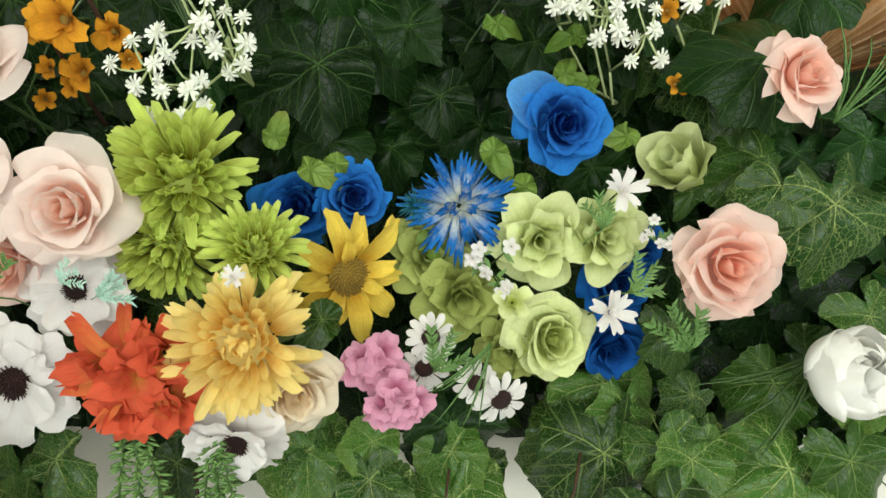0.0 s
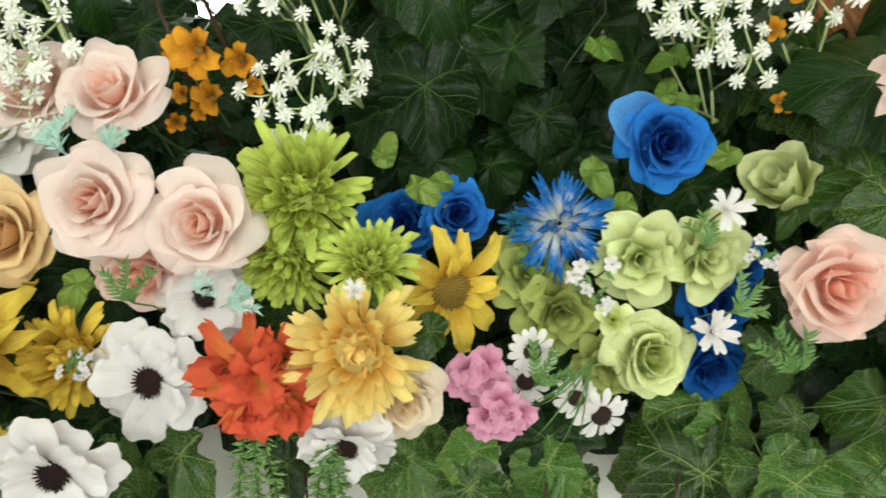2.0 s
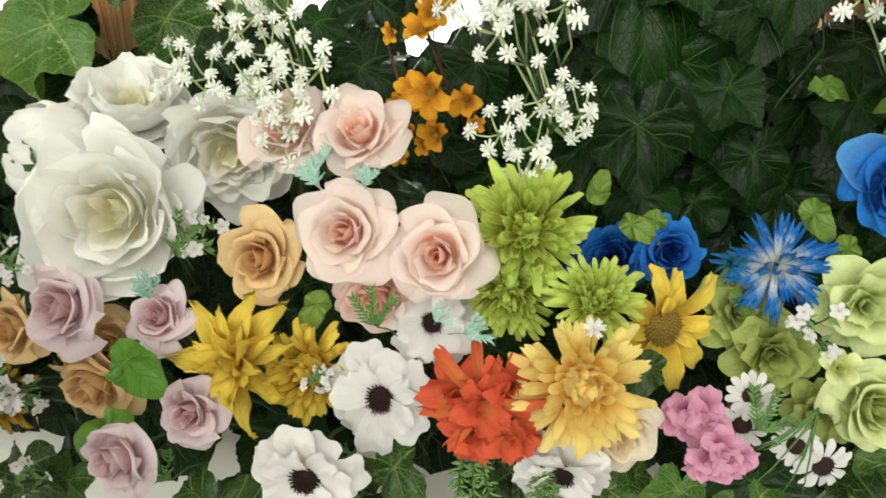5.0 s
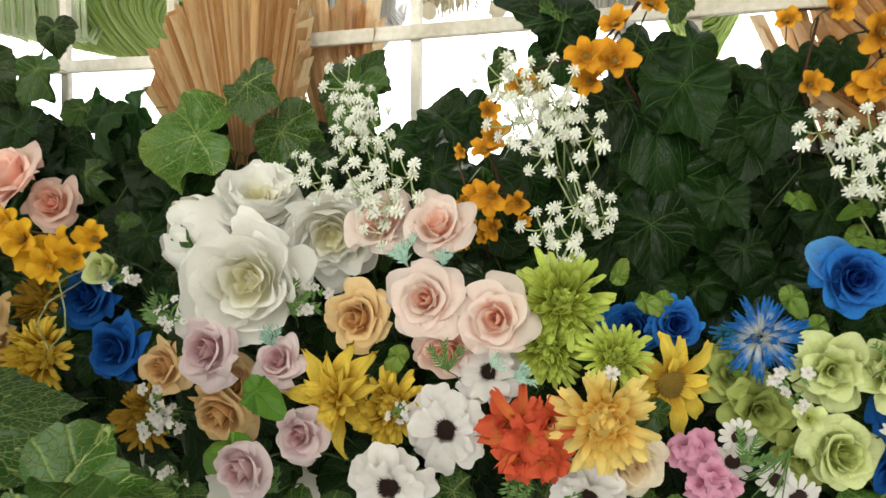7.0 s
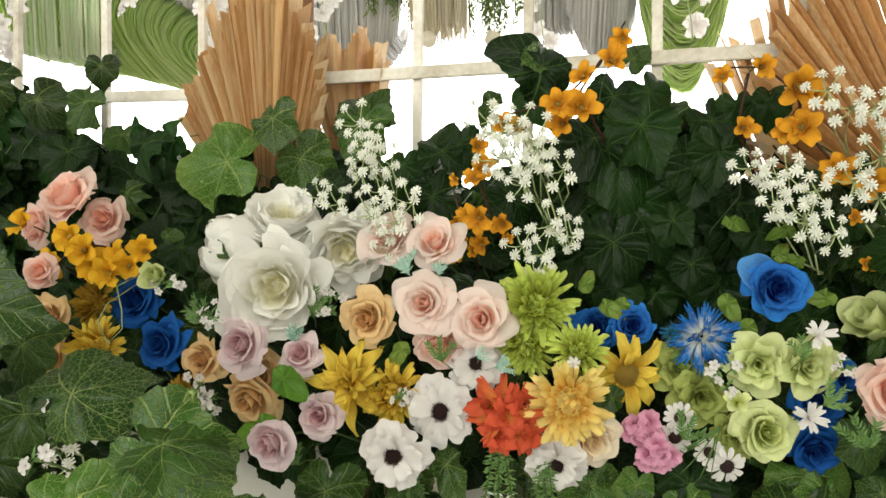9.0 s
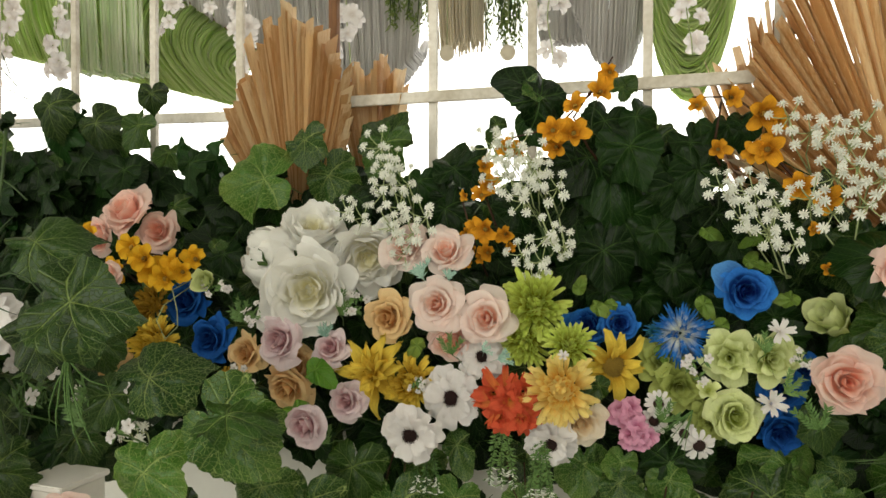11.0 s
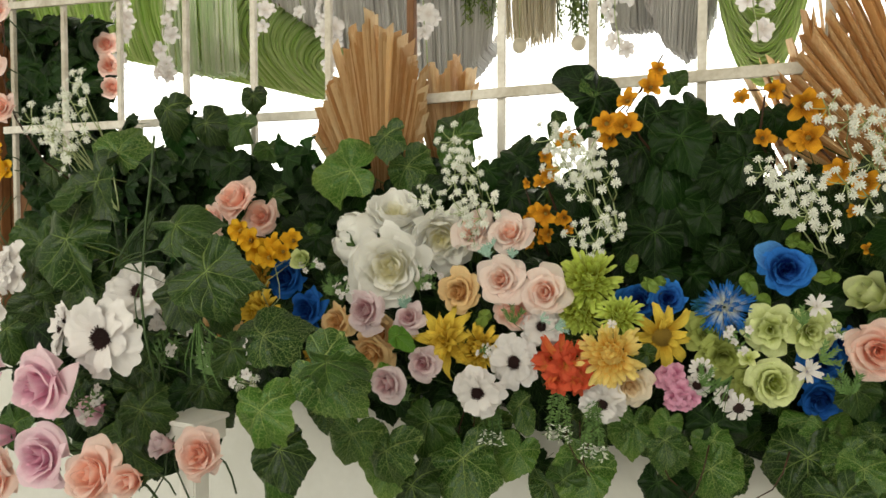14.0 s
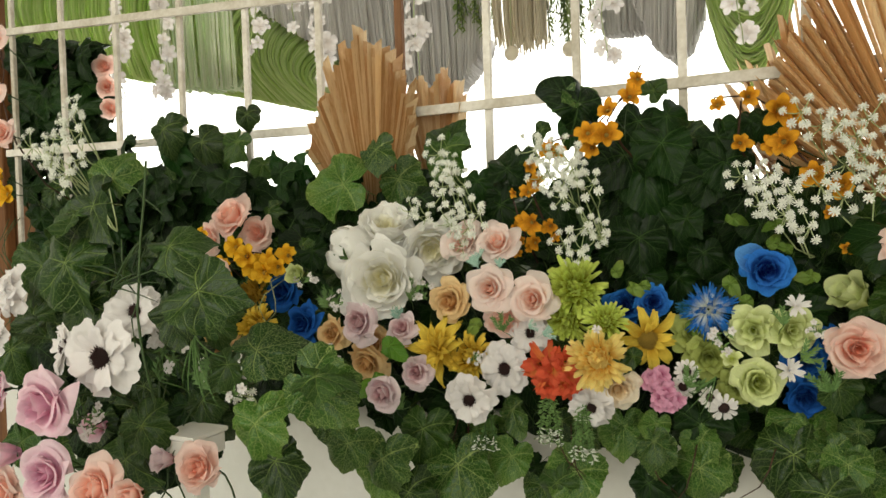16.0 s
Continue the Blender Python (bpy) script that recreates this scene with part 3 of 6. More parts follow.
def gerbera(mat, place, size, face, roll):
    ob, r = flower("gerbera", mat, place, size, face, roll, "fabric gerbera with a seeded brown disc")
    ring(ob, r, mat, "gerb_out", 10, 0, 17, 12, -0.02, 0.24, length=0.46, width=0.2, th0=16, th1=-30, rc=0.13, r0=0.1, form="tongue", ruffle=0.05, nu=7, nv=6, variants=4, crumple=0.3)
    ring(ob, r, mat, "gerb_in", 8, 0.25, 19, 12, 0, 0.25, length=0.34, width=0.17, th0=40, th1=2, rc=0.12, r0=0.1, form="tongue", ruffle=0.05, nu=7, nv=6, variants=4, crumple=0.3)
    eye_of(ob, "disc", "brown and gold seeded disc", "brown and gold seeds", 0.17, 0.08, 150, DISC, "gerbera_disc", 0.025, 0.01)


def azalea(mat, place, size, face, roll):
    """Several crowded florets of round ruffled petals, with long curling spurs between them."""
    ob, r = flower("azalea", mat, place, size, face, roll, "fabric azalea cluster, crowded with ruffled petals")
    for k, (x, y, z) in enumerate(((0, 0.02, 0.1), (0.2, 0.15, 0.02), (-0.24, 0.1, 0.0), (-0.1, -0.24, 0.0), (0.2, -0.22, 0.02))):
        for n, (count, length, a, b) in enumerate(((6, 0.28, 34, -24), (5, 0.24, 58, 20), (3, 0.17, 80, 70))):
            for i in range(count):
                v = r.randrange(3)
                me = petal_mesh(mat, ("azalea%d" % n, v), length=length, width=0.2, th0=a, th1=b, rc=0.12, r0=0.02, ruffle=0.05, seed=v + 2, nu=7, nv=7, crumple=0.12, bow=1.0)
                part("petal", me, ob, m=Matrix.Translation((x, y, z)) @ Matrix.Rotation(k + n + 6.2832 * i / count + r.uniform(-0.3, 0.3), 4, "Z") @ Matrix.Rotation(r.uniform(-0.4, 0.4), 4, "Y") @ Matrix.Scale(r.uniform(0.85, 1.15), 4))
    ring(ob, r, mat, "azalea_spur", 9, 0.3, 20, 16, -0.02, 0.2, name="spur", length=0.52, width=0.11, th0=34, th1=-26, rc=0.06, form="tongue", ruffle=0.07, nu=8, nv=4, variants=4, crumple=0.4, dye=0.5)


def cornflower(mat, place, size, face, roll):
    ob, r = flower("cornflower", mat, place, size, face, roll, "fabric cornflower, petals white at the heart")
    for n, (count, length, a, b) in enumerate(((20, 0.48, 6, -16), (18, 0.45, 26, 2), (15, 0.38, 46, 26), (11, 0.28, 68, 54))):
        ring(ob, r, mat, "corn%d" % n, count, r.uniform(0, 1), 15, 10, -0.02, 0.22, length=length, width=0.1, th0=a, th1=b, rc=0.042, r0=0.03, form="spoon", ruffle=0.04, notch=0.25, nu=7, nv=4, variants=4, crumple=0.5)
    h = Heap()
    rng = random.Random(5)
    for k in range(110):
        a, el = rng.uniform(0, 6.28), rng.uniform(0.0, 1.4)
        d = Vector((math.cos(a) * math.cos(el), math.sin(a) * math.cos(el), math.sin(el)))
        h.tube([(-0.42, 0.02, 0.0), Vector((-0.42, 0.02, 0.0)) + d * rng.uniform(0.14, 0.22)], [0.009, 0.004], 3)
    tagged(part("sprig", h.mesh("sprig", TEAL), ob, "blue-green feathery sprig"), kind="stuff")


def hydrangea(mat, place, size, face, roll):
    """Loose open blooms of broad rounded petals; the pink ones are crowded clusters."""
    if mat is PINK or (mat is WHITE):
        ob, r = flower("hydrangea", mat, place, size, face, roll, "fabric hydrangea cluster of small rounded florets")
        for k in range(6):
            rr, b = 0.32 * math.sqrt((k + 0.2) / 6), k * 2.4
            base = Matrix.Translation((rr * math.cos(b), rr * math.sin(b), 0.16 * (1 - (rr / 0.4) ** 2))) @ Matrix.Rotation(b, 4, "Z") @ Matrix.Rotation(rr * 1.4, 4, "Y")
            for i in range(4):
                me = petal_mesh(mat, ("hydra", i % 2), length=0.29, width=0.32, th0=40, th1=-8, rc=0.2, r0=0.01, ruffle=0.04, seed=i % 2, nu=6, nv=6)
                part("petal", me, ob, m=base @ Matrix.Rotation(1.5708 * i + r.uniform(-0.2, 0.2), 4, "Z"))
        return
    ob, r = flower("ranunculus", mat, place, size, face, roll, "fabric ranunculus with broad rounded petals")
    d = -0.16
    ring(ob, r, mat, "ran_out", 6, r.uniform(0, 1), 8, 9, d, length=0.52, width=0.5, th0=30, th1=-8, rc=0.3, ruffle=0.05, bow=1.6)
    ring(ob, r, mat, "ran_mid", 5, r.uniform(0, 1), 9, 9, d, length=0.44, width=0.44, th0=56, th1=26, rc=0.2, ruffle=0.05, bow=1.6)
    ring(ob, r, mat, "ran_in", 3, r.uniform(0, 1), 9, 12, d, length=0.38, width=0.34, th0=74, th1=52, rc=0.12, ruffle=0.05, bow=1.6)
    ring(ob, r, mat, "ran_heart", 2, r.uniform(0, 1), 6, 12, d, length=0.34, width=0.26, th0=86, th1=76, rc=0.07, ruffle=0.03)


def blossom(mat, place, size, face, roll):
    ob, r = flower("blossom", mat, place, size, face, roll, "small fabric blossom with five petals", "bare")
    if mat is WHITE:
        ring(ob, r, mat, "phlox", 6, r.uniform(0, 1), 12, 8, -0.06, 0.12, length=0.5, width=0.25, th0=44, th1=6, rc=0.2, r0=0.04, form="blunt", ruffle=0.05, notch=0.14, nu=7, nv=6, variants=3)
        ring(ob, r, mat, "phlox_heart", 4, r.uniform(0, 1), 12, 8, -0.05, 0.12, length=0.2, width=0.12, th0=74, th1=50, rc=0.08, r0=0.02, form="spoon", nu=5, nv=4)
        return
    ring(ob, r, mat, "blossom", 5, r.uniform(0, 1), 9, 7, -0.06, 0.14, length=0.5, width=0.48 if mat is YELLOW else 0.4, th0=52 if mat is YELLOW else 46, th1=10, rc=0.22, r0=0.04, ruffle=0.05, nu=7, nv=6, variants=3, crumple=0.15)
    ring(ob, r, mat, "blossom_in", 4, r.uniform(0, 1), 10, 8, -0.05, 0.1, length=0.24, width=0.22, th0=66, th1=40, rc=0.12, r0=0.03, nu=5, nv=4, dye=0.5)
    if mat is not LEMON:
        part("eye", dome(0.1, 0.1, DISC, "blossom_eye"), ob, "brown-gold eye", Matrix.Translation((0, 0, -0.03)))


def floret_mesh():
    """A white star of blunt straps in three tiers."""
    if "floret" not in MESHES:
        h = Heap()
        rng = random.Random(9)
        for count, rise, reach in ((9, -4, 0.5), (7, 26, 0.42), (5, 58, 0.3)):
            for k in range(count):
                v, f, uv = petal_data(reach * rng.uniform(0.88, 1.12), 0.15, rise, rise - 12, 0.2, r0=0.04, form="blunt", nu=4, nv=2, seed=k)
                h.add(v, f, Matrix.Rotation(6.2832 * k / count + rise + rng.uniform(-0.12, 0.12), 4, "Z") @ Matrix.Rotation(rng.uniform(-0.15, 0.15), 4, "Y"), uv)
        h.tube([(0, 0, -0.3), (0, 0, 0), (0, 0, 0.1)], [0.05, 0.1, 0.06], 6)
        MESHES["floret"] = h.mesh("floret", BUD_WHITE)
    return MESHES["floret"]


def babys_breath(seed, lobes, foot, count):
    """A spray of white star florets in umbels; each lobe: x, y, z of its heart and its radius. All the stems spring from foot."""
    rng = random.Random(seed)
    foot = Vector(foot)
    ob = thing("babys_breath", Matrix.Translation(foot), "white plastic baby's breath spray on forking pale green stems", "flower spray", "baby's breath sprays")
    h = Heap()
    me = floret_mesh()
    total = sum(lobe[3] ** 2 for lobe in lobes)
    for lx, ly, lz, radius in lobes:
        heart = Vector((lx, ly, lz)) - foot
        umbels = max(2, round(count * radius ** 2 / total / 6))
        sag = Vector((0, 0.02, -0.3 * radius))
        neck = heart * 0.72 + Vector((0, 0.03, 0)) + sag
        h.tube([Vector((0, 0, 0)), heart * 0.3 + sag * 1.4, neck], [0.0018, 0.0017, 0.0015], 5)
        for k in range(umbels):
            a = k * 2.4 + rng.uniform(-0.4, 0.4)
            rr = 0.72 * radius * math.sqrt((k + 0.35) / umbels)
            p = heart + Vector((rr * math.cos(a), rng.uniform(-0.25, 0.35) * radius, rr * math.sin(a)))
            bow = (neck + p) / 2 + Vector((rng.uniform(-0.2, 0.2), rng.uniform(-0.1, 0.2), rng.uniform(-0.3, 0.1))) * radius
            h.tube([neck, (neck + bow * 2) / 3, bow, (bow + p) / 2 + Vector((0, 0, -0.05 * radius)), p], [0.0015, 0.0014, 0.0013, 0.0012, 0.0011], 5)
            for i in range(6):
                b = i * 1.0472 + rng.uniform(-0.35, 0.35)
                reach = rng.uniform(0.5, 1.0) * 0.037
                if i == 0:
                    reach *= 0.3
                d = Vector((math.cos(b) * reach, rng.uniform(-0.9, -0.1) * 0.02, math.sin(b) * reach + 0.003))
                q = p + d
                h.tube([p, p + d * 0.35 + Vector((0, -0.003, -0.004)), p + d * 0.75 + Vector((0, -0.001, -0.004)), q], [0.0012, 0.0012, 0.0011, 0.0012], 4)
                aim = d.normalized() * 0.7 + Vector((rng.uniform(-0.4, 0.4), -0.8, rng.uniform(-0.1, 0.6)))
                part("floret", me, ob, m=facing(q, aim, rng.uniform(0, 40), 0.018 * rng.uniform(0.82, 1.15)))
    part("stem", h.mesh("stem", PALE_STEM), ob, "pale green forking stems")


def petal_heap():
    if "strand_bloom" not in MESHES:
        h = Heap()
        for k in range(5):
            v, f, uv = petal_data(0.5, 0.42, 25, -5, 0.3, r0=0.03, ruffle=0.05, nu=4, nv=4, seed=k)
            h.add(v, f, Matrix.Rotation(k * 1.2566, 4, "Z"), uv)
        MESHES["strand_bloom"] = h.mesh("bloom", WHITE)
    return MESHES["strand_bloom"]


def white_filler(seed, place, size, face, roll):
    """A small filler spray: thin stems, narrow leaflets and tiny white florets."""
    rng = random.Random(seed * 11)
    ob = thing("filler_spray", facing(place, face, roll, size), "small filler spray with tiny white florets and green leaflets", "flower spray", "filler sprays")
    for k in range(9):
        a = rng.uniform(0, 6.28)
        tip = Vector((math.cos(a) * rng.uniform(0.15, 0.5), math.sin(a) * rng.uniform(0.15, 0.5), rng.uniform(0.0, 0.3)))
        part("stem", Heap().tube([Vector((0, 0, -0.5)), tip * 0.5 + Vector((0, 0, -0.1)), tip], [0.016, 0.014, 0.012], 4).mesh("stem", STEM), ob)
        for n in range(3):
            me = petal_mesh(SPRIG, ("leaflet", n), length=0.18 + 0.03 * n, width=0.07, th0=20, th1=-5, rc=0.1, r0=0.0, form="point", nu=4, nv=2, seed=n)
            part("leaflet", me, ob, m=Matrix.Translation(tip * rng.uniform(0.4, 0.8) + Vector((0, 0, -0.06))) @ Matrix.Rotation(rng.uniform(0, 6.28), 4, "Z") @ Matrix.Rotation(rng.uniform(-0.6, 0.4), 4, "Y"))
        part("floret", petal_heap(), ob, m=Matrix.Translation(tip) @ Matrix.Rotation(rng.uniform(-0.7, 0.7), 4, "X") @ Matrix.Rotation(rng.uniform(-0.7, 0.7), 4, "Y") @ Matrix.Scale(rng.uniform(0.2, 0.3), 4))


def heather(seed, place, size, face, roll):
    """A drooping sprig set with tiny green bells that pale to white at the tip."""
    rng = random.Random(seed)
    ob = thing("heather_sprig", Matrix.Translation(place), "drooping green heather sprig with tiny white tips", "sprig", "heather sprigs")
    stem, green, white = Heap(), Heap(), Heap()
    for k in range(3):
        x = (k - 1) * 0.22 * size
        path = [Vector((x * 0.2, 0.1 * size, 0.75 * size)), Vector((x * 0.6, 0, 0.2 * size)), Vector((x, -0.03 * size, -0.3 * size)), Vector((x * 1.2, 0, -0.75 * size))]
        stem.tube(path, 0.0012, 4)
        for i in range(120):
            u = i / 119 * 2.98
            a = path[int(u)].lerp(path[int(u) + 1], u - int(u))
            b = rng.uniform(0, 6.28)
            d = Vector((math.cos(b), math.sin(b) * 0.8, -0.25)) * size * rng.uniform(0.08, 0.17)
            (white if i > 84 and i % 2 else green).tube([a, a + d * 0.6, a + d], [0.0007, 0.0016, 0.0004], 4)
    part("stem", stem.mesh("stem", STEM), ob)
    part("bell_foliage", green.mesh("bell_foliage", SPRIG), ob, "tiny green bells")
    part("white_tip", white.mesh("white_tip", BUD_WHITE), ob, "tiny white bells at the tips")


def sprig(mat, place, size, face, roll):
    """A feathery filler sprig: a stem with pairs of narrow leaflets."""
    COUNT[0] += 1
    r = random.Random(COUNT[0])
    key = ("sprig", mat.name, r.randrange(3))
    if key not in MESHES:
        h = Heap()
        for b in range(3):
            ang = (b - 1) * 0.55 + r.uniform(-0.15, 0.15)
            reach = r.uniform(0.42, 0.6)
            d = Vector((math.sin(ang), math.cos(ang), 0.25))
            path = [d * (reach * i / 5) + Vector((0, -0.35, 0.12 * math.sin(i))) for i in range(6)]
            h.tube(path, [0.016, 0.014, 0.012, 0.01, 0.008, 0.005], 5)
            for i in range(1, 10):
                p = d * (reach * i / 9.5) + Vector((0, -0.35, 0.1 * math.sin(i * 0.55)))
                for side in (-1, 1):
                    v, f, uv = petal_data(r.uniform(0.12, 0.19), 0.045, 30, 10, 0.06, r0=0.0, form="point", nu=4, nv=2)
                    h.add(v, f, Matrix.Translation(p) @ Matrix.Rotation(math.pi / 2 - ang + side * r.uniform(0.5, 0.9), 4, "Z") @ Matrix.Rotation(r.uniform(-0.5, 0.3), 4, "Y"), uv)
        h.tube([(0, -0.35, 0), (0, -0.42, -0.5), (0, -0.6, -1.0)], 0.013, 5)
        MESHES[key] = h.mesh("sprig", mat)
    ob = new("sprig", MESHES[key])
    ob.matrix_basis = facing(place, face, roll, size)
    tagged(ob, "blue-green plastic filler sprig with needle leaflets" if mat is MINT else "light green plastic filler sprig with narrow leaflets", "sprig", "filler sprigs")


def grass(seed, place, size, face, roll):
    """A tuft of long thin blades that arch over."""
    r = random.Random(seed * 3)
    h = Heap()
    for k in range(9):
        a = r.uniform(-0.5, 0.5)
        reach, arch = r.uniform(0.7, 1.15), r.uniform(-0.3, 0.3)
        path = [(math.sin(a) * reach * s + arch * s * s * 0.4, -0.5 + math.cos(a) * reach * s - 0.15 * s * s, 0.12 * math.sin(s * 2.5) + r.uniform(0, 0.02)) for s in [i / 8 for i in range(9)]]
        h.tube(path, [0.011, 0.011, 0.01, 0.01, 0.009, 0.008, 0.007, 0.005, 0.002], 4)
    ob = new("grass_tuft", h.mesh("grass_tuft", SPRIG if seed % 2 else STEM))
    ob.matrix_basis = facing(place, face, 180 + roll, size)
    tagged(ob, "tuft of long thin arching green plastic blades", "grass tuft", "grass tufts")


def twig(*points):
    """A dark branch that carries the small orange blossoms."""
    ob = new("twig", Heap().tube(points, [0.0028 - 0.0014 * i / len(points) for i in range(len(points))], 6).mesh("twig", TWIG))
    tagged(ob, "thin dark brown blossom twig", "twig", "blossom twigs")


# ---- leaves ----


GA, GR = (0, 6, 18, 32, 46, 60, 76, 94, 112, 130, 150, 166, 180), (0.7, 0.63, 0.565, 0.52, 0.525, 0.55, 0.5, 0.465, 0.485, 0.49, 0.45, 0.33, 0.12)
IA, IR = (0, 8, 28, 46, 58, 70, 90, 108, 122, 140, 160, 180), (0.74, 0.6, 0.41, 0.48, 0.62, 0.5, 0.37, 0.41, 0.46, 0.38, 0.3, 0.14)


def leaf_data(form, seed, rings=7, spokes=75):
    """A leaf about 1 across, the stalk at the origin's lower side, tip along +y."""
    rng = random.Random(seed)
    verts, uvs, faces = [(0, 0, 0)], [(0, 0)], []
    keel = rng.uniform(-0.4, 0.12)
    cup, twist, ph, skew = rng.uniform(-0.55, 0.02), rng.uniform(-0.3, 0.3), rng.uniform(0, 6.28), rng.uniform(-0.1, 0.1)
    for i in range(1, rings + 1):
        for k in range(spokes):
            a = -math.pi + 2 * math.pi * (k + 0.5) / spokes
            b = abs(a)
            d = math.degrees(b)
            if form == "grape":
                edge = float(np.interp(d, GA, GR)) * (1 + skew * math.sin(a) + 0.06 * math.sin(a * 2 + ph)) + 0.016 * abs(math.sin(a * 12.5 + ph)) + 0.02 * (k % 3) / 2 * (1 - 0.5 * (k % 2))
            elif form == "ivy":
                edge = float(np.interp(d, IA, IR)) * (1 + skew * math.sin(a)) + 0.006 * math.sin(a * 15 + ph)
            else:
                edge = 0.3 / math.sqrt(math.sin(a) ** 2 + (0.3 / (0.66 if b < 1.57 else 0.34)) ** 2 * math.cos(a) ** 2) * (1 + 0.1 * math.exp(-(a / 0.3) ** 2)) + 0.009 * math.sin(a * 23)
            s = i / rings
            r = edge * s
            x, y = r * math.sin(a), r * math.cos(a)
            fold = 0.13 * s * (abs(math.sin(a * 3.1)) - 0.4)
            z = fold + keel * abs(x) * 0.8 + cup * (r * r) * 1.4 + twist * x * y * 2 + 0.085 * s * s * math.sin(a * 4 + ph) + 0.09 * s * noise.noise((x * 5, y * 5, seed * 1.7)) - 0.3 * max(0, y) ** 2
            verts.append((x, y, z))
            uvs.append((x, y))
    for k in range(spokes):
        faces.append((0, 1 + (k + 1) % spokes, 1 + k))
    for i in range(rings - 1):
        for k in range(spokes):
            a, b = 1 + i * spokes + k, 1 + i * spokes + (k + 1) % spokes
            faces.append((a, b, b + spokes, a + spokes))
    return verts, faces, uvs


def leaf_mesh(form, mat, n):
    k = ("leaf", form, mat.name, n)
    if k not in MESHES:
        v, f, uv = leaf_data(form, n * 5 + 2)
        h = Heap()
        h.add(v, f, None, uv)
        h.tube([(0, 0, -0.006), (0.0, -0.1, -0.09), (0.01, -0.18, -0.28), (0.02, -0.24, -0.55)], [0.012, 0.01, 0.009, 0.009], 5)
        MESHES[k] = h.mesh("leaf", mat)
    return MESHES[k]


GRAPE, IVY, OVATE = "grape", "ivy", "ovate"
VINES = {}


def vine_for(place):
    """The vine that a leaf at this place belongs to; vines hang in strips along the trellis."""
    name = "front" if place[1] < 0.4 else "strip%d" % math.floor(place[0] / 0.35)
    if name not in VINES:
        VINES[name] = thing("grape_vine", Matrix.Identity(4), "artificial grape vine with veined green leaves trained on the trellis" if name != "front"
                            else "artificial grape vine with large drooping leaves at the corner", "vine", "grape vines")
    return VINES[name]


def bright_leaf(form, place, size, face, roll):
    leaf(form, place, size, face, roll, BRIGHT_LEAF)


def fresh_leaf(form, place, size, face, roll):
    leaf(form, place, size, face, roll, FRESH_LEAF)


def behind(x, y, z):
    """Depth for a filling leaf at x, z, so that it stays behind the placed flowers and leaves."""
    for (px, py, pz), size in PLACED:
        if py > 0.4 and math.hypot(x - px, z - pz) < 0.75 * size:
            y = max(y, min(py + 0.06, 0.95))
    return y


def leaf(form, place, size, face, roll, cloth=None):
    """A large leaf, its tip hanging down unless rolled."""
    PLACED.append((place, size))
    COUNT[0] += 1
    r = random.Random(COUNT[0])
    near = place[1] < 0.4
    # upper leaves mostly darker, low ones brighter: shade and light put into the cloth
    mat = LIGHT_LEAF if size < 0.055 and form == OVATE else IVY_LEAF if form == IVY else SHADED_DARK_LEAF if place[2] > 1.35 and place[0] > -0.6 and r.random() < 0.75 else GRAPE_LEAF if near else BRIGHT_LEAF if (place[2] < 1.2 and r.random() < 0.7) else GRAPE_LEAF
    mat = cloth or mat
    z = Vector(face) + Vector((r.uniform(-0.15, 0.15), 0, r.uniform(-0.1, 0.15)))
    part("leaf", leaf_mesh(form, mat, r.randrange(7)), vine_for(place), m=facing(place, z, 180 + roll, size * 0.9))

# ---- the room and the shop front ----


def structure(name, me, words):
    return tagged(new(name, me), words, name.split("_")[0], kind="structure")


structure("floor", box_mesh("floor", -14, 6, -5, 7, -0.1, 0, CONCRETE, 0), "grey concrete shop floor")
structure("ceiling", box_mesh("ceiling", -14, 6, -3.6, 1.7, 3.9, 4.0, PLASTER, 0), "pale plastered ceiling")
structure("wall_west", box_mesh("wall_west", -14.2, -14, -3.6, 7, 0, 4, PLASTER, 0), "pale plastered side wall")
structure("wall_east", box_mesh("wall_east", 6, 6.2, -3.6, 7, 0, 4, PLASTER, 0), "pale plastered side wall")
back = bpy.data.meshes.new("backdrop")
back.from_pydata([(-14, 6.6, 0), (6, 6.6, 0), (6, 6.6, 5.5), (-14, 6.6, 5.5)], [], [(0, 1, 2, 3)])
back.materials.append(OUTSIDE)
tagged(new("backdrop", back), "overexposed bright daylight outside the open shop side", "backdrop", kind="structure")

# ---- the white trellis ----
trellis = thing("trellis", Matrix.Identity(4), "white painted wooden trellis, worn, with one brown post", "trellis")
for x in (-2.58, -2.29, -2.0, -1.69, -1.405, -1.12, -0.57, -0.325, -0.066, 0.2, 0.48, 0.76, 1.04):
    part("upright", box_mesh("upright", x - 0.0105, x + 0.0105, 0.975, 0.99, 0.05, 2.6, PAINT, 0.0015), trellis)
part("post", box_mesh("post", -0.852, -0.828, 0.973, 0.993, 0.0, 2.7, POST, 0.002), trellis, "unpainted brown wooden post")


def rail(x0, z0, x1, z1):
    me = box_mesh("rail", 0, math.hypot(x1 - x0, z1 - z0), -0.014, 0, -0.0135, 0.0135, PAINT, 0.0015)
    part("rail", me, trellis, m=Matrix.Translation((x0, 0.974, z0)) @ Matrix.Rotation(-math.atan2(z1 - z0, x1 - x0), 4, "Y"))


rail(-2.62, 2.337, 1.1, 2.06)
rail(-2.62, 1.86, -1.11, 1.819)
rail(-0.787, 1.838, 1.1, 1.83)
rail(-2.62, 1.37, 1.1, 1.382)
rail(-2.62, 0.9, 1.1, 0.9)

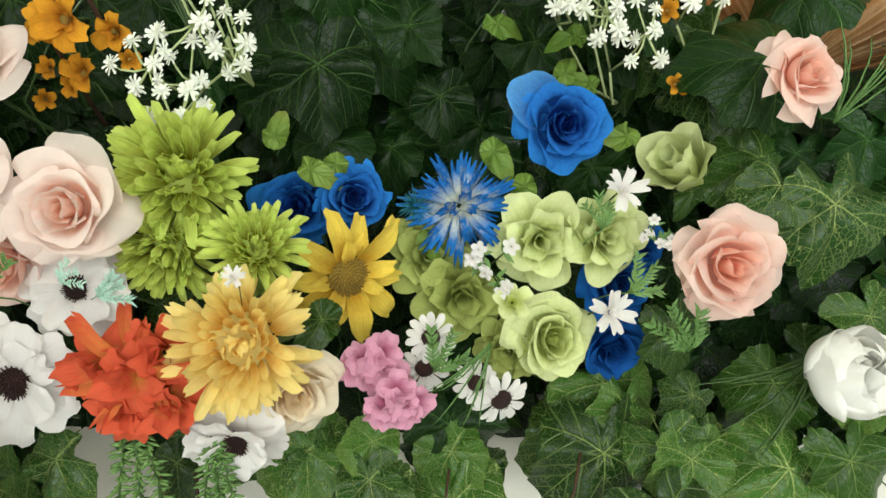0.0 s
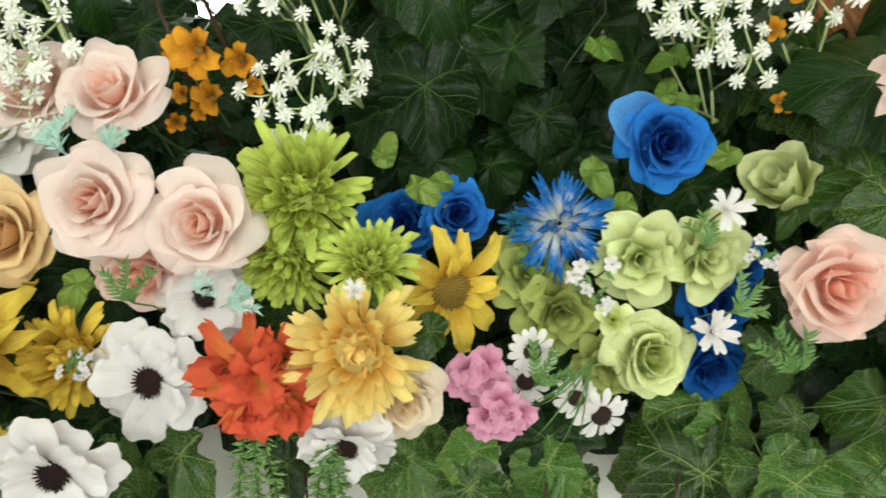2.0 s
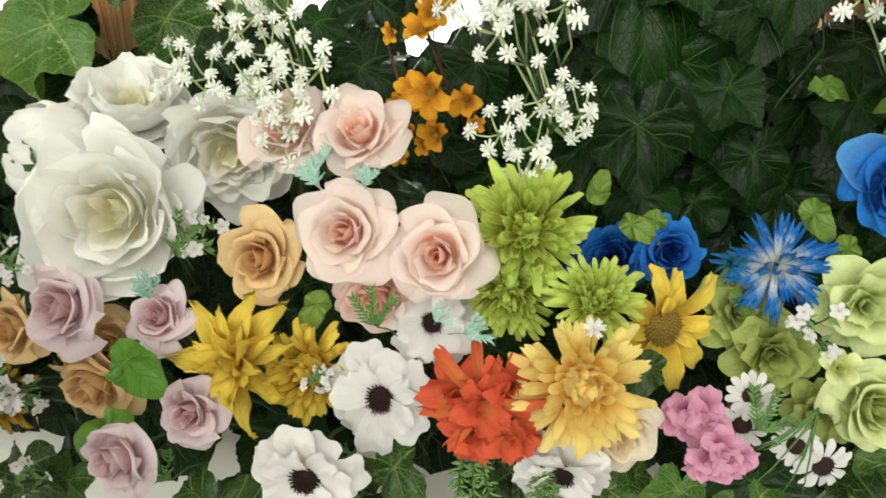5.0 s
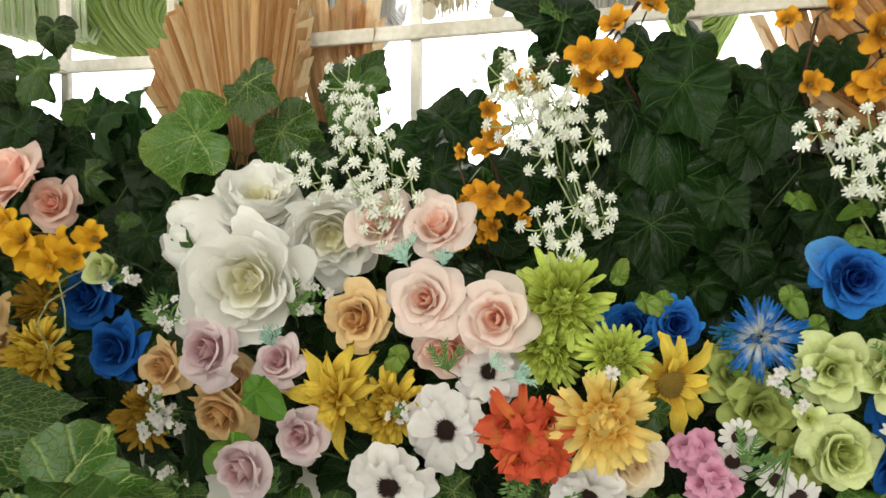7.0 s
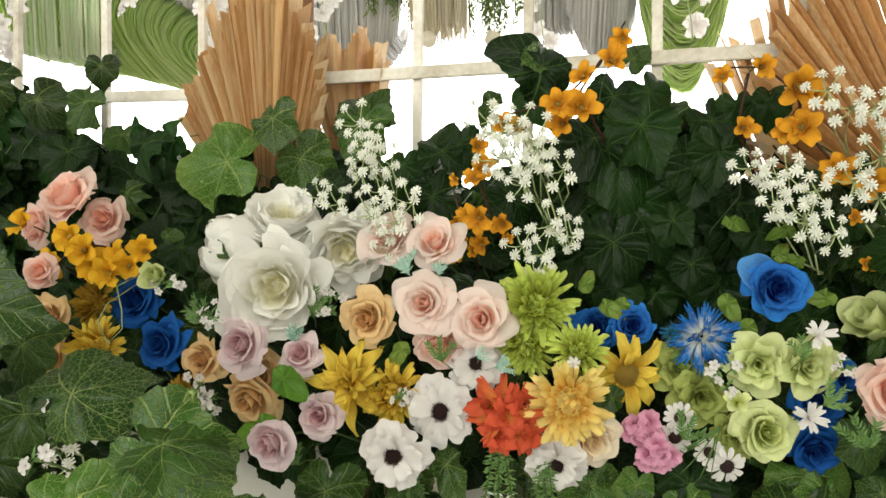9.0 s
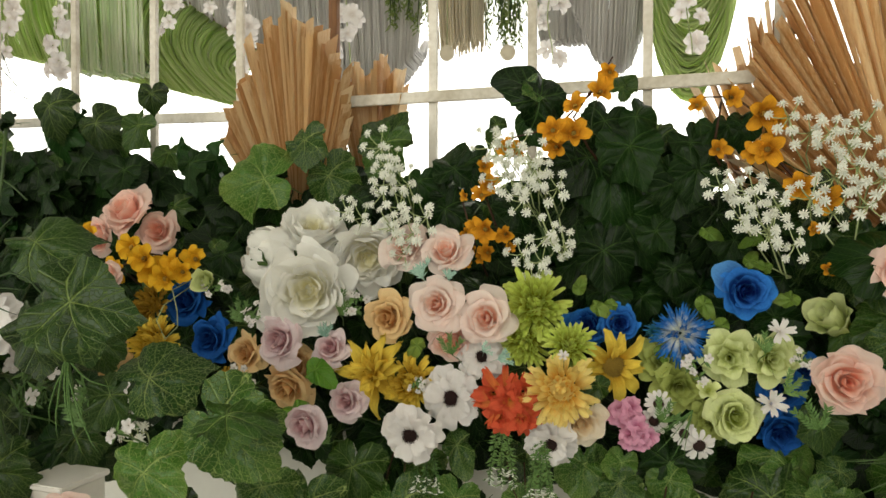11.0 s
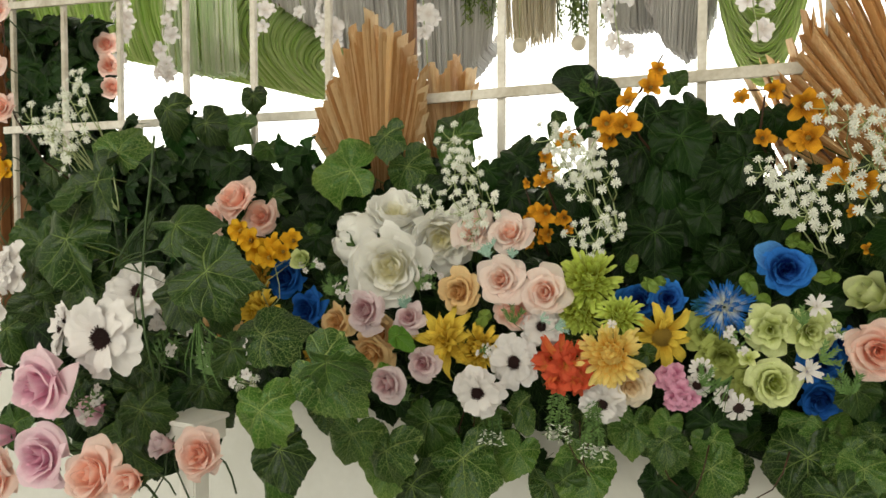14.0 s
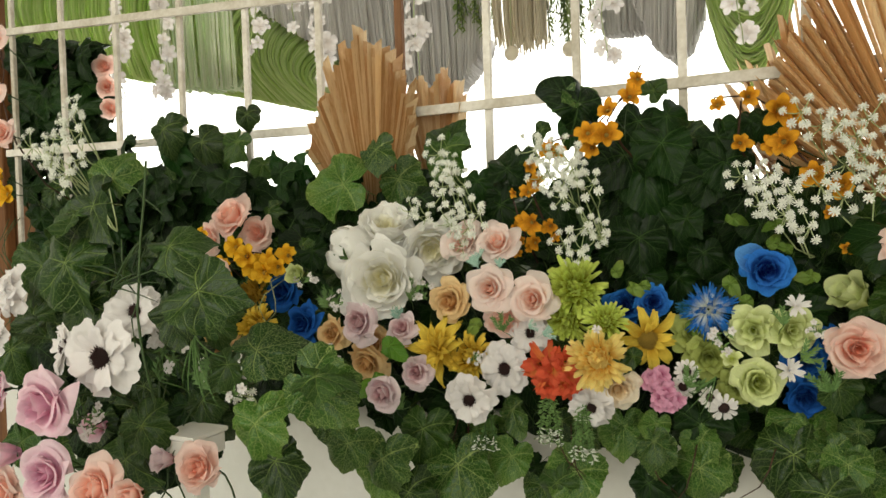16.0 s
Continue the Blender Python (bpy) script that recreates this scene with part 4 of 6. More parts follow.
side_panel = tagged(new("side_panel", box_mesh("side_panel", 0.12, 1.3, 1.06, 1.08, 0.0, 1.53, PLASTER, 0.003)), "pale grey panel behind the trellis", "panel")
white_board = tagged(new("white_board", box_mesh("white_board", -2.6, 1.2, 0.9, 0.93, 0.0, 1.02, BOARD, 0.003)),
                     "plain white painted board below the flowers", "board")

# ---- white planter at the corner ----
stand = thing("flower_stand", pose(-0.902, 0.201, 0), "white painted wooden flower stand, top showing between leaves", "flower stand")
part("column", box_mesh("column", -0.02, 0.02, -0.02, 0.02, 0.02, 1.07, BOARD, 0.003), stand)
part("foot", box_mesh("foot", -0.12, 0.12, -0.12, 0.12, 0.0, 0.02, BOARD, 0.003), stand)
part("top", box_mesh("top", -0.042, 0.042, -0.042, 0.042, 1.08, 1.118, BOARD, 0.002), stand)
part("rim", box_mesh("rim", -0.047, 0.047, -0.047, 0.047, 1.118, 1.127, BOARD, 0.002), stand)

# ---- dried palm fans ----


def palm_fan(place, lean, spread, reach, sides, pleats, seed, words, fall=1.15, ragged=1.0):
    """A dried palm spear: stiff pleats from one foot, cut to a ragged spade. reach: length upward; sides: at the edges."""
    rng = random.Random(seed)
    ob = thing("palm_fan", Matrix.Translation(place) @ Matrix.Rotation(radians(lean), 4, "Y"), words, "palm fan", "dried palm fans")
    torn = 1.0
    for k in range(pleats):
        a0, a1 = (radians(spread * (2 * (k + d + 0.35 * math.sin((k + d) * 2.3 + seed)) / pleats - 1)) for d in (0, 1))
        mid = (a0 + a1) / 2
        u = abs(mid) / radians(spread)
        if rng.random() < 0.16:
            torn = rng.uniform(0.82, 1.03)
        length = (reach + (sides - reach) * u ** fall) * (1 + 0.03 * math.sin(k * 0.9 + seed)) * (1 + 0.4 * ragged * (torn - 1)) * (1 + ragged * rng.uniform(-0.06, 0.03))
        verts, faces = [], []
        cut = rng.uniform(-0.05, 0.05) * reach
        gape, slant, turn = rng.uniform(-0.1, 0.2) * ragged - 0.14 * (1 - ragged), rng.uniform(-0.25, 0.25), rng.uniform(-0.012, 0.012)
        hollow = rng.uniform(0.6, 1.15) * (0.8 + 0.6 * ragged)
        for i in range(9):
            s = i / 8
            half = (a1 - a0) / 2 * (1 - gape * s) * (1 - 0.3 * ragged * max(0.0, (s - 0.85) / 0.15))
            axis = mid + slant * (a1 - a0) * s + turn * s * s
            for j in (-1, 0, 1):
                r = 0.02 + length * s + (cut * j if i == 8 else 0)
                a = axis + half * j
                wob = 0.006 * math.sin(s * 5 + k * 1.7) * s + rng.uniform(-0.001, 0.001)
                depth = (-0.02 if j == 0 else 0.013 + 0.006 * slant * j) * hollow * (0.35 + 0.65 * s) * min(1.0, reach / 0.5) + wob - 0.05 * s * s * u
                verts.append((r * math.sin(a), depth, r * math.cos(a)))
        for i in range(8):
            for j in range(2):
                b = i * 3 + j
                faces.append((b, b + 1, b + 4, b + 3))
        n = len(verts)
        verts += [(x, y + 0.0025, z) for x, y, z in verts]
        faces += [tuple(n + q for q in reversed(f)) for f in faces]
        for i in range(8):
            faces += [(i * 3, i * 3 + 3, n + i * 3 + 3, n + i * 3), (i * 3 + 2, n + i * 3 + 2, n + i * 3 + 5, i * 3 + 5)]
        faces += [(24, 25, n + 25, n + 24), (25, 26, n + 26, n + 25)]
        part("pleat", mesh_of("pleat", verts, faces, PALM, smooth=False), ob)
    h = Heap().tube([(0, 0, 0.05), (0, 0.0, -0.02), (0.01, 0.03, -0.08)], [0.009, 0.008, 0.007], 8)
    part("stalk", h.mesh("stalk", PALM), ob)
    return ob


palm_fan((-0.905, 0.93, 1.4), -2, 27, 0.68, 0.35, 76, 1, "dried tan palm fan with stiff pleats, standing before the trellis")
palm_fan((-0.745, 1.03, 1.45), 1, 14, 0.51, 0.42, 26, 2, "dried tan palm fan, half hidden behind the trellis")
palm_fan((0.455, 0.93, 1.44), 2, 100, 0.75, 0.16, 130, 3, "large dried tan palm fan with ragged spreading pleats", 0.95, 0.35)
palm_fan((0.26, 1.04, 1.35), -6, 24, 0.64, 0.45, 28, 4, "dried tan palm fan behind the trellis")

# ---- yarn swags, tassels and white strands behind the trellis ----


def yarn_swag(place, width, drop, slope, count, mat, seed, words, depth=0.25):
    """A thick skein of yarn slung between two hooks: many threads, each hanging in its own curve."""
    rng = random.Random(seed)
    ob = thing("yarn_swag", Matrix.Translation(place), words, "yarn swag", "yarn swags")
    h = Heap()
    for n in range(6):
        for k in range(count // 4):
            u = rng.random() ** 0.6
            y = (n / 6 - 0.5) * depth * 0.5 + rng.uniform(-0.04, 0.04)
            x0, x1 = -width / 2 * (0.55 + 0.45 * u), width / 2 * (0.55 + 0.45 * u)
            sag = drop * (0.08 + 0.92 * u) * (1 - 0.25 * (n / 5 - 0.5) ** 2)
            path = []
            for i in range(15):
                s = i / 14
                q = 4 * s * (1 - s)
                path.append((x0 + (x1 - x0) * s + 0.01 * math.sin(k + i), y, slope * ((x0 + (x1 - x0) * s) / width) - sag * q ** 0.75 + rng.uniform(-0.004, 0.004)))
            h.tube(path, 0.0042, 4)
    tagged(part("yarn", h.mesh("yarn", mat), ob), kind="stuff")
    part("hook", Heap().tube([(-width / 2 - 0.02, 0, -slope / 2), (-width / 2 - 0.02, 0, 3.84 - place[2])], 0.006, 6).mesh("hook", POST), ob)
    part("hook", Heap().tube([(width / 2 + 0.02, 0, slope / 2), (width / 2 + 0.02, 0, 3.84 - place[2])], 0.006, 6).mesh("hook", POST), ob)
    return ob


def yarn_skein(name, place, top, bottom, slope, mat, seed, words, group, bow=0.25, thick=0.007, count=200):
    """A wide curtain of hanging loops, its lower hem rounded and slanting."""
    rng = random.Random(seed)
    ob = thing(name, Matrix.Translation(place), words, name.replace("_", " "), group)
    h = Heap()
    for n in range(5):
        for k in range(count // 5):
            u = rng.random()
            x = (u - 0.5) * bottom
            xt = (u - 0.5) * top
            y = (n - 2) * 0.035 + rng.uniform(-0.015, 0.015)
            hem = slope * (u - 0.5) + bow * (2 * u - 1) ** 2 + rng.uniform(-0.03, 0.03)
            path = [(xt, y, 3.84 - place[2]), (xt, y, 1.15), (xt + (x - xt) * 0.45 + bow * 0.25 * (0.5 - u), y, 0.7), (x * 1.06, y - 0.03, 0.35 + hem * 0.5), (x, y - 0.02, 0.1 + hem), (x * 0.97, y, hem)]
            h.tube(path, thick, 4)
    tagged(part("yarn", h.mesh("yarn", mat), ob), kind="stuff")
    return ob


def moss_hanging(place, width, seed):
    """A bunch of drooping moss strands set with short curved leaflets."""
    rng = random.Random(seed)
    ob = thing("moss_hanging", Matrix.Translation(place), "hanging bunch of feathery moss green strands", "moss hanging", "moss hangings")
    strands, leaflets = Heap(), Heap()
    for k in range(26):
        x, y, low = (rng.random() - 0.5) * width, rng.uniform(-0.07, 0.05), rng.uniform(-0.03, 0.12)
        path = [Vector((x * 0.8, y, 3.82 - place[2])), Vector((x * 0.95, y, 0.6)), Vector((x + rng.uniform(-0.02, 0.02), y - 0.01, 0.25)), Vector((x + rng.uniform(-0.03, 0.03), y, low))]
        strands.tube(path, [0.004, 0.004, 0.004, 0.002], 4)
        for i in range(70):
            z = low + (0.75 - low) * i / 69
            p = path[3].lerp(path[1], (z - low) / max(0.01, 0.6 - low))
            a = rng.uniform(0, 6.28)
            d = Vector((math.cos(a), math.sin(a), -0.9)) * rng.uniform(0.014, 0.03)
            leaflets.tube([p, p + d * 0.6 + Vector((0, 0, 0.004)), p + d], [0.002, 0.0045, 0.001], 4)
    part("strand", strands.mesh("strand", STEM), ob)
    tagged(part("leaflet_foliage", leaflets.mesh("leaflet_foliage", MOSS), ob, "short curved moss green leaflets"), kind="stuff")


def yarn_drape(top, hem, y, mat, seed, words, count=260, lean=0.0, bulge=0.16, thick=0.007, layers=2):
    """Yarn laid over a slanting line in bunches: each thread falls in a bowed curve to the rounded hem and turns up behind it.
    top, hem: x, z along the drape."""
    rng = random.Random(seed)
    ob = thing("yarn_drape", Matrix.Translation((0, y, 0)), words, "yarn drape", "yarn drapes")
    h = Heap()
    at = lambda line, u: Vector((float(np.interp(u, [i / (len(line) - 1) for i in range(len(line))], [p[0] for p in line])), 0,
                                 float(np.interp(u, [i / (len(line) - 1) for i in range(len(line))], [p[1] for p in line]))))
    for n in range(layers):
        for k in range(count):
            u = (k + 0.5 + 0.9 * math.sin(k * 0.9 + n) + rng.uniform(-0.7, 0.7)) / count
            u = max(0.0, min(1.0, u))
            a, b = at(top, u), at(hem, u)
            b.z += rng.uniform(-0.025, 0.012)
            sway = rng.uniform(-0.012, 0.012)
            path = []
            for i in range(9):
                v = i / 8
                p = a.lerp(b, v)
                p.x += lean * math.sin(v * math.pi) + sway * math.sin(v * 5)
                p.y = -bulge * math.sin(min(1.0, v * 1.02) * math.pi * 0.86) ** 0.8 + 0.03 * n + 0.012 * math.sin(k * 0.55)
                path.append(p)
            path.append(b + Vector((0, 0.05 + 0.03 * n, -0.006)))
            path.append(b + Vector((0, 0.1 + 0.03 * n, 0.08)))
            h.tube(path, thick * rng.uniform(0.75, 1.2), 4)
    tagged(part("yarn", h.mesh("yarn", mat), ob), kind="stuff")
    pole = Heap().tube([(x, 0.02, z) for x, z in top], 0.012, 6)
    for x, z in (top[0], top[-1]):
        if z < 3.8:
            pole.tube([(x, 0.02, z), (x, 0.02, 3.85)], 0.004, 5)
    part("pole", pole.mesh("pole", POST), ob, "brown wooden pole")
    return ob


yarn_drape(((-5.6, 3.8), (-4.6, 3.8), (-3.9, 3.8), (-3.4, 3.5), (-2.95, 3.05), (-2.6, 2.8), (-2.15, 2.5)),
           ((-5.3, 3.1), (-4.75, 2.92), (-4.05, 2.7), (-3.4, 2.54), (-2.87, 2.42), (-2.35, 2.28), (-2.1, 2.28)), 2.75, GREEN_YARN, 11, "thick green yarn drape with a rounded slanting hem", 520, -0.1)
yarn_drape(((-3.42, 3.82), (-3.12, 3.82), (-2.8, 3.82)), ((-3.38, 2.5), (-3.08, 2.44), (-2.8, 2.42)), 2.52, PALE_YARN, 12, "pale green yarn hanging straight in thin bunches", 46, 0.0, 0.03, 0.008, 1)
yarn_drape(((-3.1, 3.8), (-2.55, 3.8), (-2.1, 3.8), (-1.7, 3.8), (-1.4, 3.8)), ((-2.8, 2.86), (-2.25, 2.57), (-1.8, 2.4), (-1.45, 2.33), (-1.29, 2.5)), 2.85, GREY_YARN, 14, "silver grey yarn drape with a deep rounded hem", 380, 0.12)
yarn_skein("macrame_hanging", (-1.0, 2.6, 2.43), 0.24, 0.24, 0.0, CREAM_YARN, 15, "cream knotted macrame hanging with a fringed hem", "macrame hangings", 0.02, 0.005, 150)
moss_hanging((-0.78, 2.72, 2.45), 0.29, 16)
moss_hanging((-1.28, 2.72, 2.58), 0.24, 17)
yarn_drape(((-0.66, 3.8), (-0.42, 3.8)), ((-0.64, 2.52), (-0.43, 2.5)), 2.85, GREY_YARN, 20, "silver grey yarn drape hanging short", 90, 0.0, 0.05)
yarn_drape(((-0.5, 3.8), (-0.42, 3.8), (-0.3, 3.8), (-0.2, 3.8), (-0.13, 3.8)), ((-0.46, 2.62), (-0.36, 2.38), (-0.27, 2.3), (-0.2, 2.34), (-0.14, 2.5)), 2.7, GREY_YARN, 18, "silver grey yarn drape, deep and narrow", 150, 0.04)
yarn_swag((0.055, 2.6, 2.78), 0.42, 0.68, -0.06, 420, GREEN_YARN, 19, "green yarn swag with a rounded belly")
for x, z in ((-1.01, 2.36), (-0.72, 2.34)):
    ball = thing("yarn_ball", Matrix.Translation((x, 2.45, z)), "small white yarn ball hanging on a thread", "yarn ball", "yarn balls")
    verts, faces = [], []
    for i in range(25):
        for k in range(36):
            a, b = math.pi * (i + 0.5) / 25, k * 0.17453
            groove = 0.0025 * math.sin(22 * a + 3 * math.sin(b)) + 0.002 * math.sin(9 * b + 14 * a)
            r = 0.034 + groove
            verts.append((r * math.sin(a) * math.cos(b), r * math.sin(a) * math.sin(b), r * math.cos(a)))
    for i in range(24):
        for k in range(36):
            faces.append((i * 36 + k, i * 36 + (k + 1) % 36, (i + 1) * 36 + (k + 1) % 36, (i + 1) * 36 + k))
    faces += [tuple(range(36)), tuple(24 * 36 + k for k in reversed(range(36)))]
    part("winding", mesh_of("winding", verts, faces, CREAM_YARN), ball)
    part("thread", Heap().tube([(0, 0, 0.03), (0.004, 0, 0.6), (0, 0, 3.84 - z)], 0.002, 4).mesh("thread", PALE_STEM), ball)


structure("beam_1", box_mesh("beam_1", -14, 6, 2.5, 2.9, 3.78, 3.9, POST, 0.004), "brown wooden beam from which yarn hangs")
structure("beam_2", box_mesh("beam_2", -14, 6, 1.72, 1.92, 3.78, 3.9, POST, 0.004), "brown wooden beam from which blossom strands hang")


def bloom_strand(place, length, seed):
    """A hanging string of small white orchid-like blooms."""
    rng = random.Random(seed)
    ob = thing("blossom_strand", Matrix.Translation(place), "hanging strand of small white fabric blossoms", "blossom strand", "blossom strands")
    path = [(0.01 * math.sin(i), 0, -length * i / 8) for i in range(9)]
    part("string", Heap().tube([(0, 0, 3.84 - place[2])] + path, 0.0025, 4).mesh("string", PALE_STEM), ob)
    for k in range(int(length / 0.026)):
        z = -length * rng.random()
        a = rng.uniform(0, 6.28)
        h = petal_heap()
        m = facing((0.035 * math.cos(a), 0.035 * math.sin(a), z), (math.cos(a) * 0.7, -1, rng.uniform(-0.5, 0.4)), rng.uniform(0, 90), rng.uniform(0.055, 0.09))
        part("bloom", h, ob, m=m)


bloom_strand((-2.95, 1.8, 2.75), 0.4, 1)
bloom_strand((-2.7, 1.85, 2.8), 0.56, 2)
bloom_strand((-2.04, 1.8, 2.7), 0.32, 3)
bloom_strand((-1.86, 1.85, 2.75), 0.32, 4)
bloom_strand((-1.68, 1.8, 2.6), 0.42, 5)
bloom_strand((-1.2, 1.8, 2.75), 0.6, 6)
bloom_strand((-0.42, 1.8, 2.5), 0.38, 7)
bloom_strand((0.04, 1.8, 2.5), 0.4, 8)

# ---- the brown hoop with roses at the end of the trellis ----
hoop = thing("wooden_hoop", Matrix.Identity(4), "dark brown wooden hoop on a brown board", "hoop")
h = Heap()
arc = [(-3.02 + 0.375 * math.sin(a), 1.17, 1.9 + 0.45 * math.cos(a)) for a in [i / 14 * 2.6 - 0.3 for i in range(15)]]
part("hoop_ring", h.tube(arc, 0.016, 8).mesh("hoop_ring", BROWN), hoop)
part("panel", box_mesh("panel", -3.8, -2.86, 1.25, 1.27, 0.0, 2.36, POST, 0.003), hoop, "brown wooden panel")
part("panel", box_mesh("panel", -3.12, -3.02, 1.2, 1.245, 0.0, 2.9, POST, 0.003), hoop, "brown upright board")

# ---- flowers ----
rose(BLUSH, (-0.327, 0.560, 1.351), 0.113, (0.05, -1, 0.1), 0)
rose(BLUSH, (-0.417, 0.550, 1.375), 0.112, (0.05, -1, 0.15), 40)
rose(BLUSH, (-0.411, 0.590, 1.472), 0.104, (0.1, -1, 0.5), 80)
rose(BLUSH, (-0.505, 0.620, 1.480), 0.113, (-0.1, -1, 0.6), 10)
rose(PEACH, (-0.397, 0.580, 1.300), 0.099, (0.1, -1, -0.5), 20)
rose(TAN, (-0.521, 0.575, 1.343), 0.105, (0, -1, 0), 0)
peony(IVORY, (-0.682, 0.560, 1.391), 0.182, (0.35, -1, 0.05), 0)
peony(IVORY, (-0.732, 0.680, 1.520), 0.150, (0.5, -0.8, 0.9), 30)
peony(IVORY, (-0.825, 0.640, 1.452), 0.150, (-0.9, -0.9, 0.3), 60, True)
peony(IVORY, (-0.607, 0.680, 1.450), 0.155, (0.5, -1, -0.3), 20)
rose(MAUVE, (-0.723, 0.520, 1.300), 0.111, (-0.1, -1, 0.1), 10)
rose(MAUVE, (-0.628, 0.550, 1.286), 0.082, (0.1, -1, 0.5), 60)
rose(MAUVE, (-0.579, 0.520, 1.192), 0.084, (0.1, -1, 0), 30)
rose(MAUVE, (-0.657, 0.500, 1.145), 0.099, (-0.2, -1, -0.1), 50)
rose(TAN, (-0.809, 0.540, 1.265), 0.090, (-0.1, -1, 0), 20)
rose(TAN, (-0.730, 0.560, 1.196), 0.112, (-0.1, -1, -0.5), 0)
rose(TAN, (-0.720, 0.580, 1.238), 0.095, (0.1, -1, 0.2), 70)
star_mum(GOLD, (-0.538, 0.545, 1.242), 0.141, (-0.1, -1, 0.1), 0)
chrysanthemum(GOLD, (-0.478, 0.585, 1.221), 0.101, (0.1, -1, 0.1), 0)
anemone(WHITE, (-0.392, 0.570, 1.203), 0.121, (0, -1, 0), 0)
anemone(WHITE, (-0.441, 0.490, 1.153), 0.115, (0.1, -1, -0.15), 30)
anemone(WHITE, (-0.341, 0.595, 1.276), 0.097, (0, -1, 0.3), 60)
azalea(CORAL, (-0.282, 0.560, 1.209), 0.121, (0, -1, 0), 0)
chrysanthemum(AMBER, (-0.191, 0.540, 1.238), 0.125, (0.05, -1, 0.25), 0)
rose(CREAM, (-0.159, 0.580, 1.172), 0.101, (0.4, -1, -0.2), 0)
anemone(WHITE, (-0.209, 0.570, 1.137), 0.103, (-0.1, -1, -0.4), 0)
gerbera(GOLD, (-0.113, 0.665, 1.261), 0.121, (0.45, -1, -0.1), 0)
chrysanthemum(LIME, (-0.246, 0.605, 1.373), 0.131, (0.1, -1, 0.3), 0)
chrysanthemum(LIME, (-0.263, 0.600, 1.304), 0.097, (0, -1, -0.3), 0)
chrysanthemum(LIME, (-0.179, 0.575, 1.310), 0.085, (0.2, -1, 0.6), 0)
rose(BLUE, (-0.165, 0.700, 1.326), 0.100, (-0.1, -1, 0.2), 0)
rose(BLUE, (-0.104, 0.690, 1.335), 0.082, (0.2, -1, 0.1), 30)
cornflower(AZURE, (0.002, 0.700, 1.321), 0.109, (0.1, -1, 0.1), 0)
blue_rose = rose(BLUE, (0.112, 0.700, 1.400), 0.102, (0.1, -1, 0.05), 0)
part("petal", petal_mesh(SKY, "loose", length=0.7, width=0.62, th0=24, th1=-6, rc=0.55, ruffle=0.06, seed=4, nu=10, nv=10), blue_rose, "loose pale blue outer petal",
     Matrix.Translation((0, 0, -0.24)) @ Matrix.Rotation(radians(138), 4, "Z"))
hydrangea(LEMON, (0.084, 0.695, 1.282), 0.104, (-0.1, -1, 0.05), 0)
hydrangea(LEMON, (0.154, 0.700, 1.283), 0.097, (0.3, -1, 0.1), 40)
hydrangea(OLIVE, (-0.031, 0.710, 1.268), 0.092, (0, -1, 0.2), 20)
hydrangea(OLIVE, (0.001, 0.700, 1.224), 0.098, (0.1, -1, -0.1), 60)
rose(LEMON, (0.094, 0.670, 1.183), 0.1, (0.25, -1, 0.1), 0)
hydrangea(OLIVE, (0.047, 0.690, 1.167), 0.070, (-0.3, -1, -0.1), 10)
rosebud(LEMON, (0.265, 0.780, 1.345), 0.112, (-0.7, -0.6, 0.55), 20)
rose(PEACH, (0.255, 0.620, 1.264), 0.124, (0.05, -1, 0.1), 0)
rose(PEACH, (0.338, 0.660, 1.443), 0.096, (0.2, -1, 0.3), 30)
peony(IVORY, (0.388, 0.620, 1.152), 0.112, (0.1, -1, 0.6), 0, True)
rose(NAVY, (0.179, 0.720, 1.223), 0.091, (0.2, -1, 0.1), 0)
rose(NAVY, (0.179, 0.740, 1.142), 0.095, (0.1, -1, -0.2), 20)
rose(NAVY, (0.216, 0.760, 1.259), 0.066, (0.2, -1, 0.2), 50)
hydrangea(PINK, (-0.087, 0.610, 1.190), 0.066, (-0.1, -1, 0.1), 0)
hydrangea(PINK, (-0.069, 0.590, 1.163), 0.065, (0, -1, -0.2), 30)
daisy(WHITE, (-0.034, 0.620, 1.208), 0.049, (0.1, -1, 0.2), 0)
daisy(WHITE, (-0.041, 0.620, 1.178), 0.050, (0, -1, -0.1), 0)
daisy(WHITE, (0.008, 0.620, 1.160), 0.046, (-0.2, -1, 0.2), 0)
daisy(WHITE, (0.032, 0.620, 1.142), 0.057, (0.3, -1, -0.3), 0)
blossom(WHITE, (0.160, 0.660, 1.336), 0.047, (0.2, -1, 0.4), 0)
blossom(WHITE, (0.147, 0.650, 1.215), 0.048, (0.3, -1, 0.2), 0)
blossom(LEMON, (0.047, 0.640, 1.233), 0.043, (0, -1, 0.5), 0)
rose(PEACH, (-1.158, 0.600, 1.557), 0.140, (-0.1, -1, 0.5), 0)
rose(PEACH, (-1.104, 0.640, 1.508), 0.107, (0.3, -1, 0.1), 30)
rose(PEACH, (-1.234, 0.600, 1.496), 0.100, (-0.4, -1, 0), 60)
blossom(YELLOW, (-1.071, 0.530, 1.473), 0.067, (0, -1, 0.2), 0)
blossom(YELLOW, (-1.116, 0.540, 1.422), 0.065, (0, -1, 0.1), 20)
blossom(YELLOW, (-1.019, 0.540, 1.422), 0.069, (0.1, -1, 0.3), 20)
blossom(YELLOW, (-0.973, 0.540, 1.438), 0.069, (-0.2, -1, 0.1), 50)
blossom(YELLOW, (-0.937, 0.560, 1.449), 0.060, (0.2, -1, 0.2), 10)
rosebud(LEMON, (-0.883, 0.520, 1.407), 0.063, (0.1, -1, 0.1), 0)
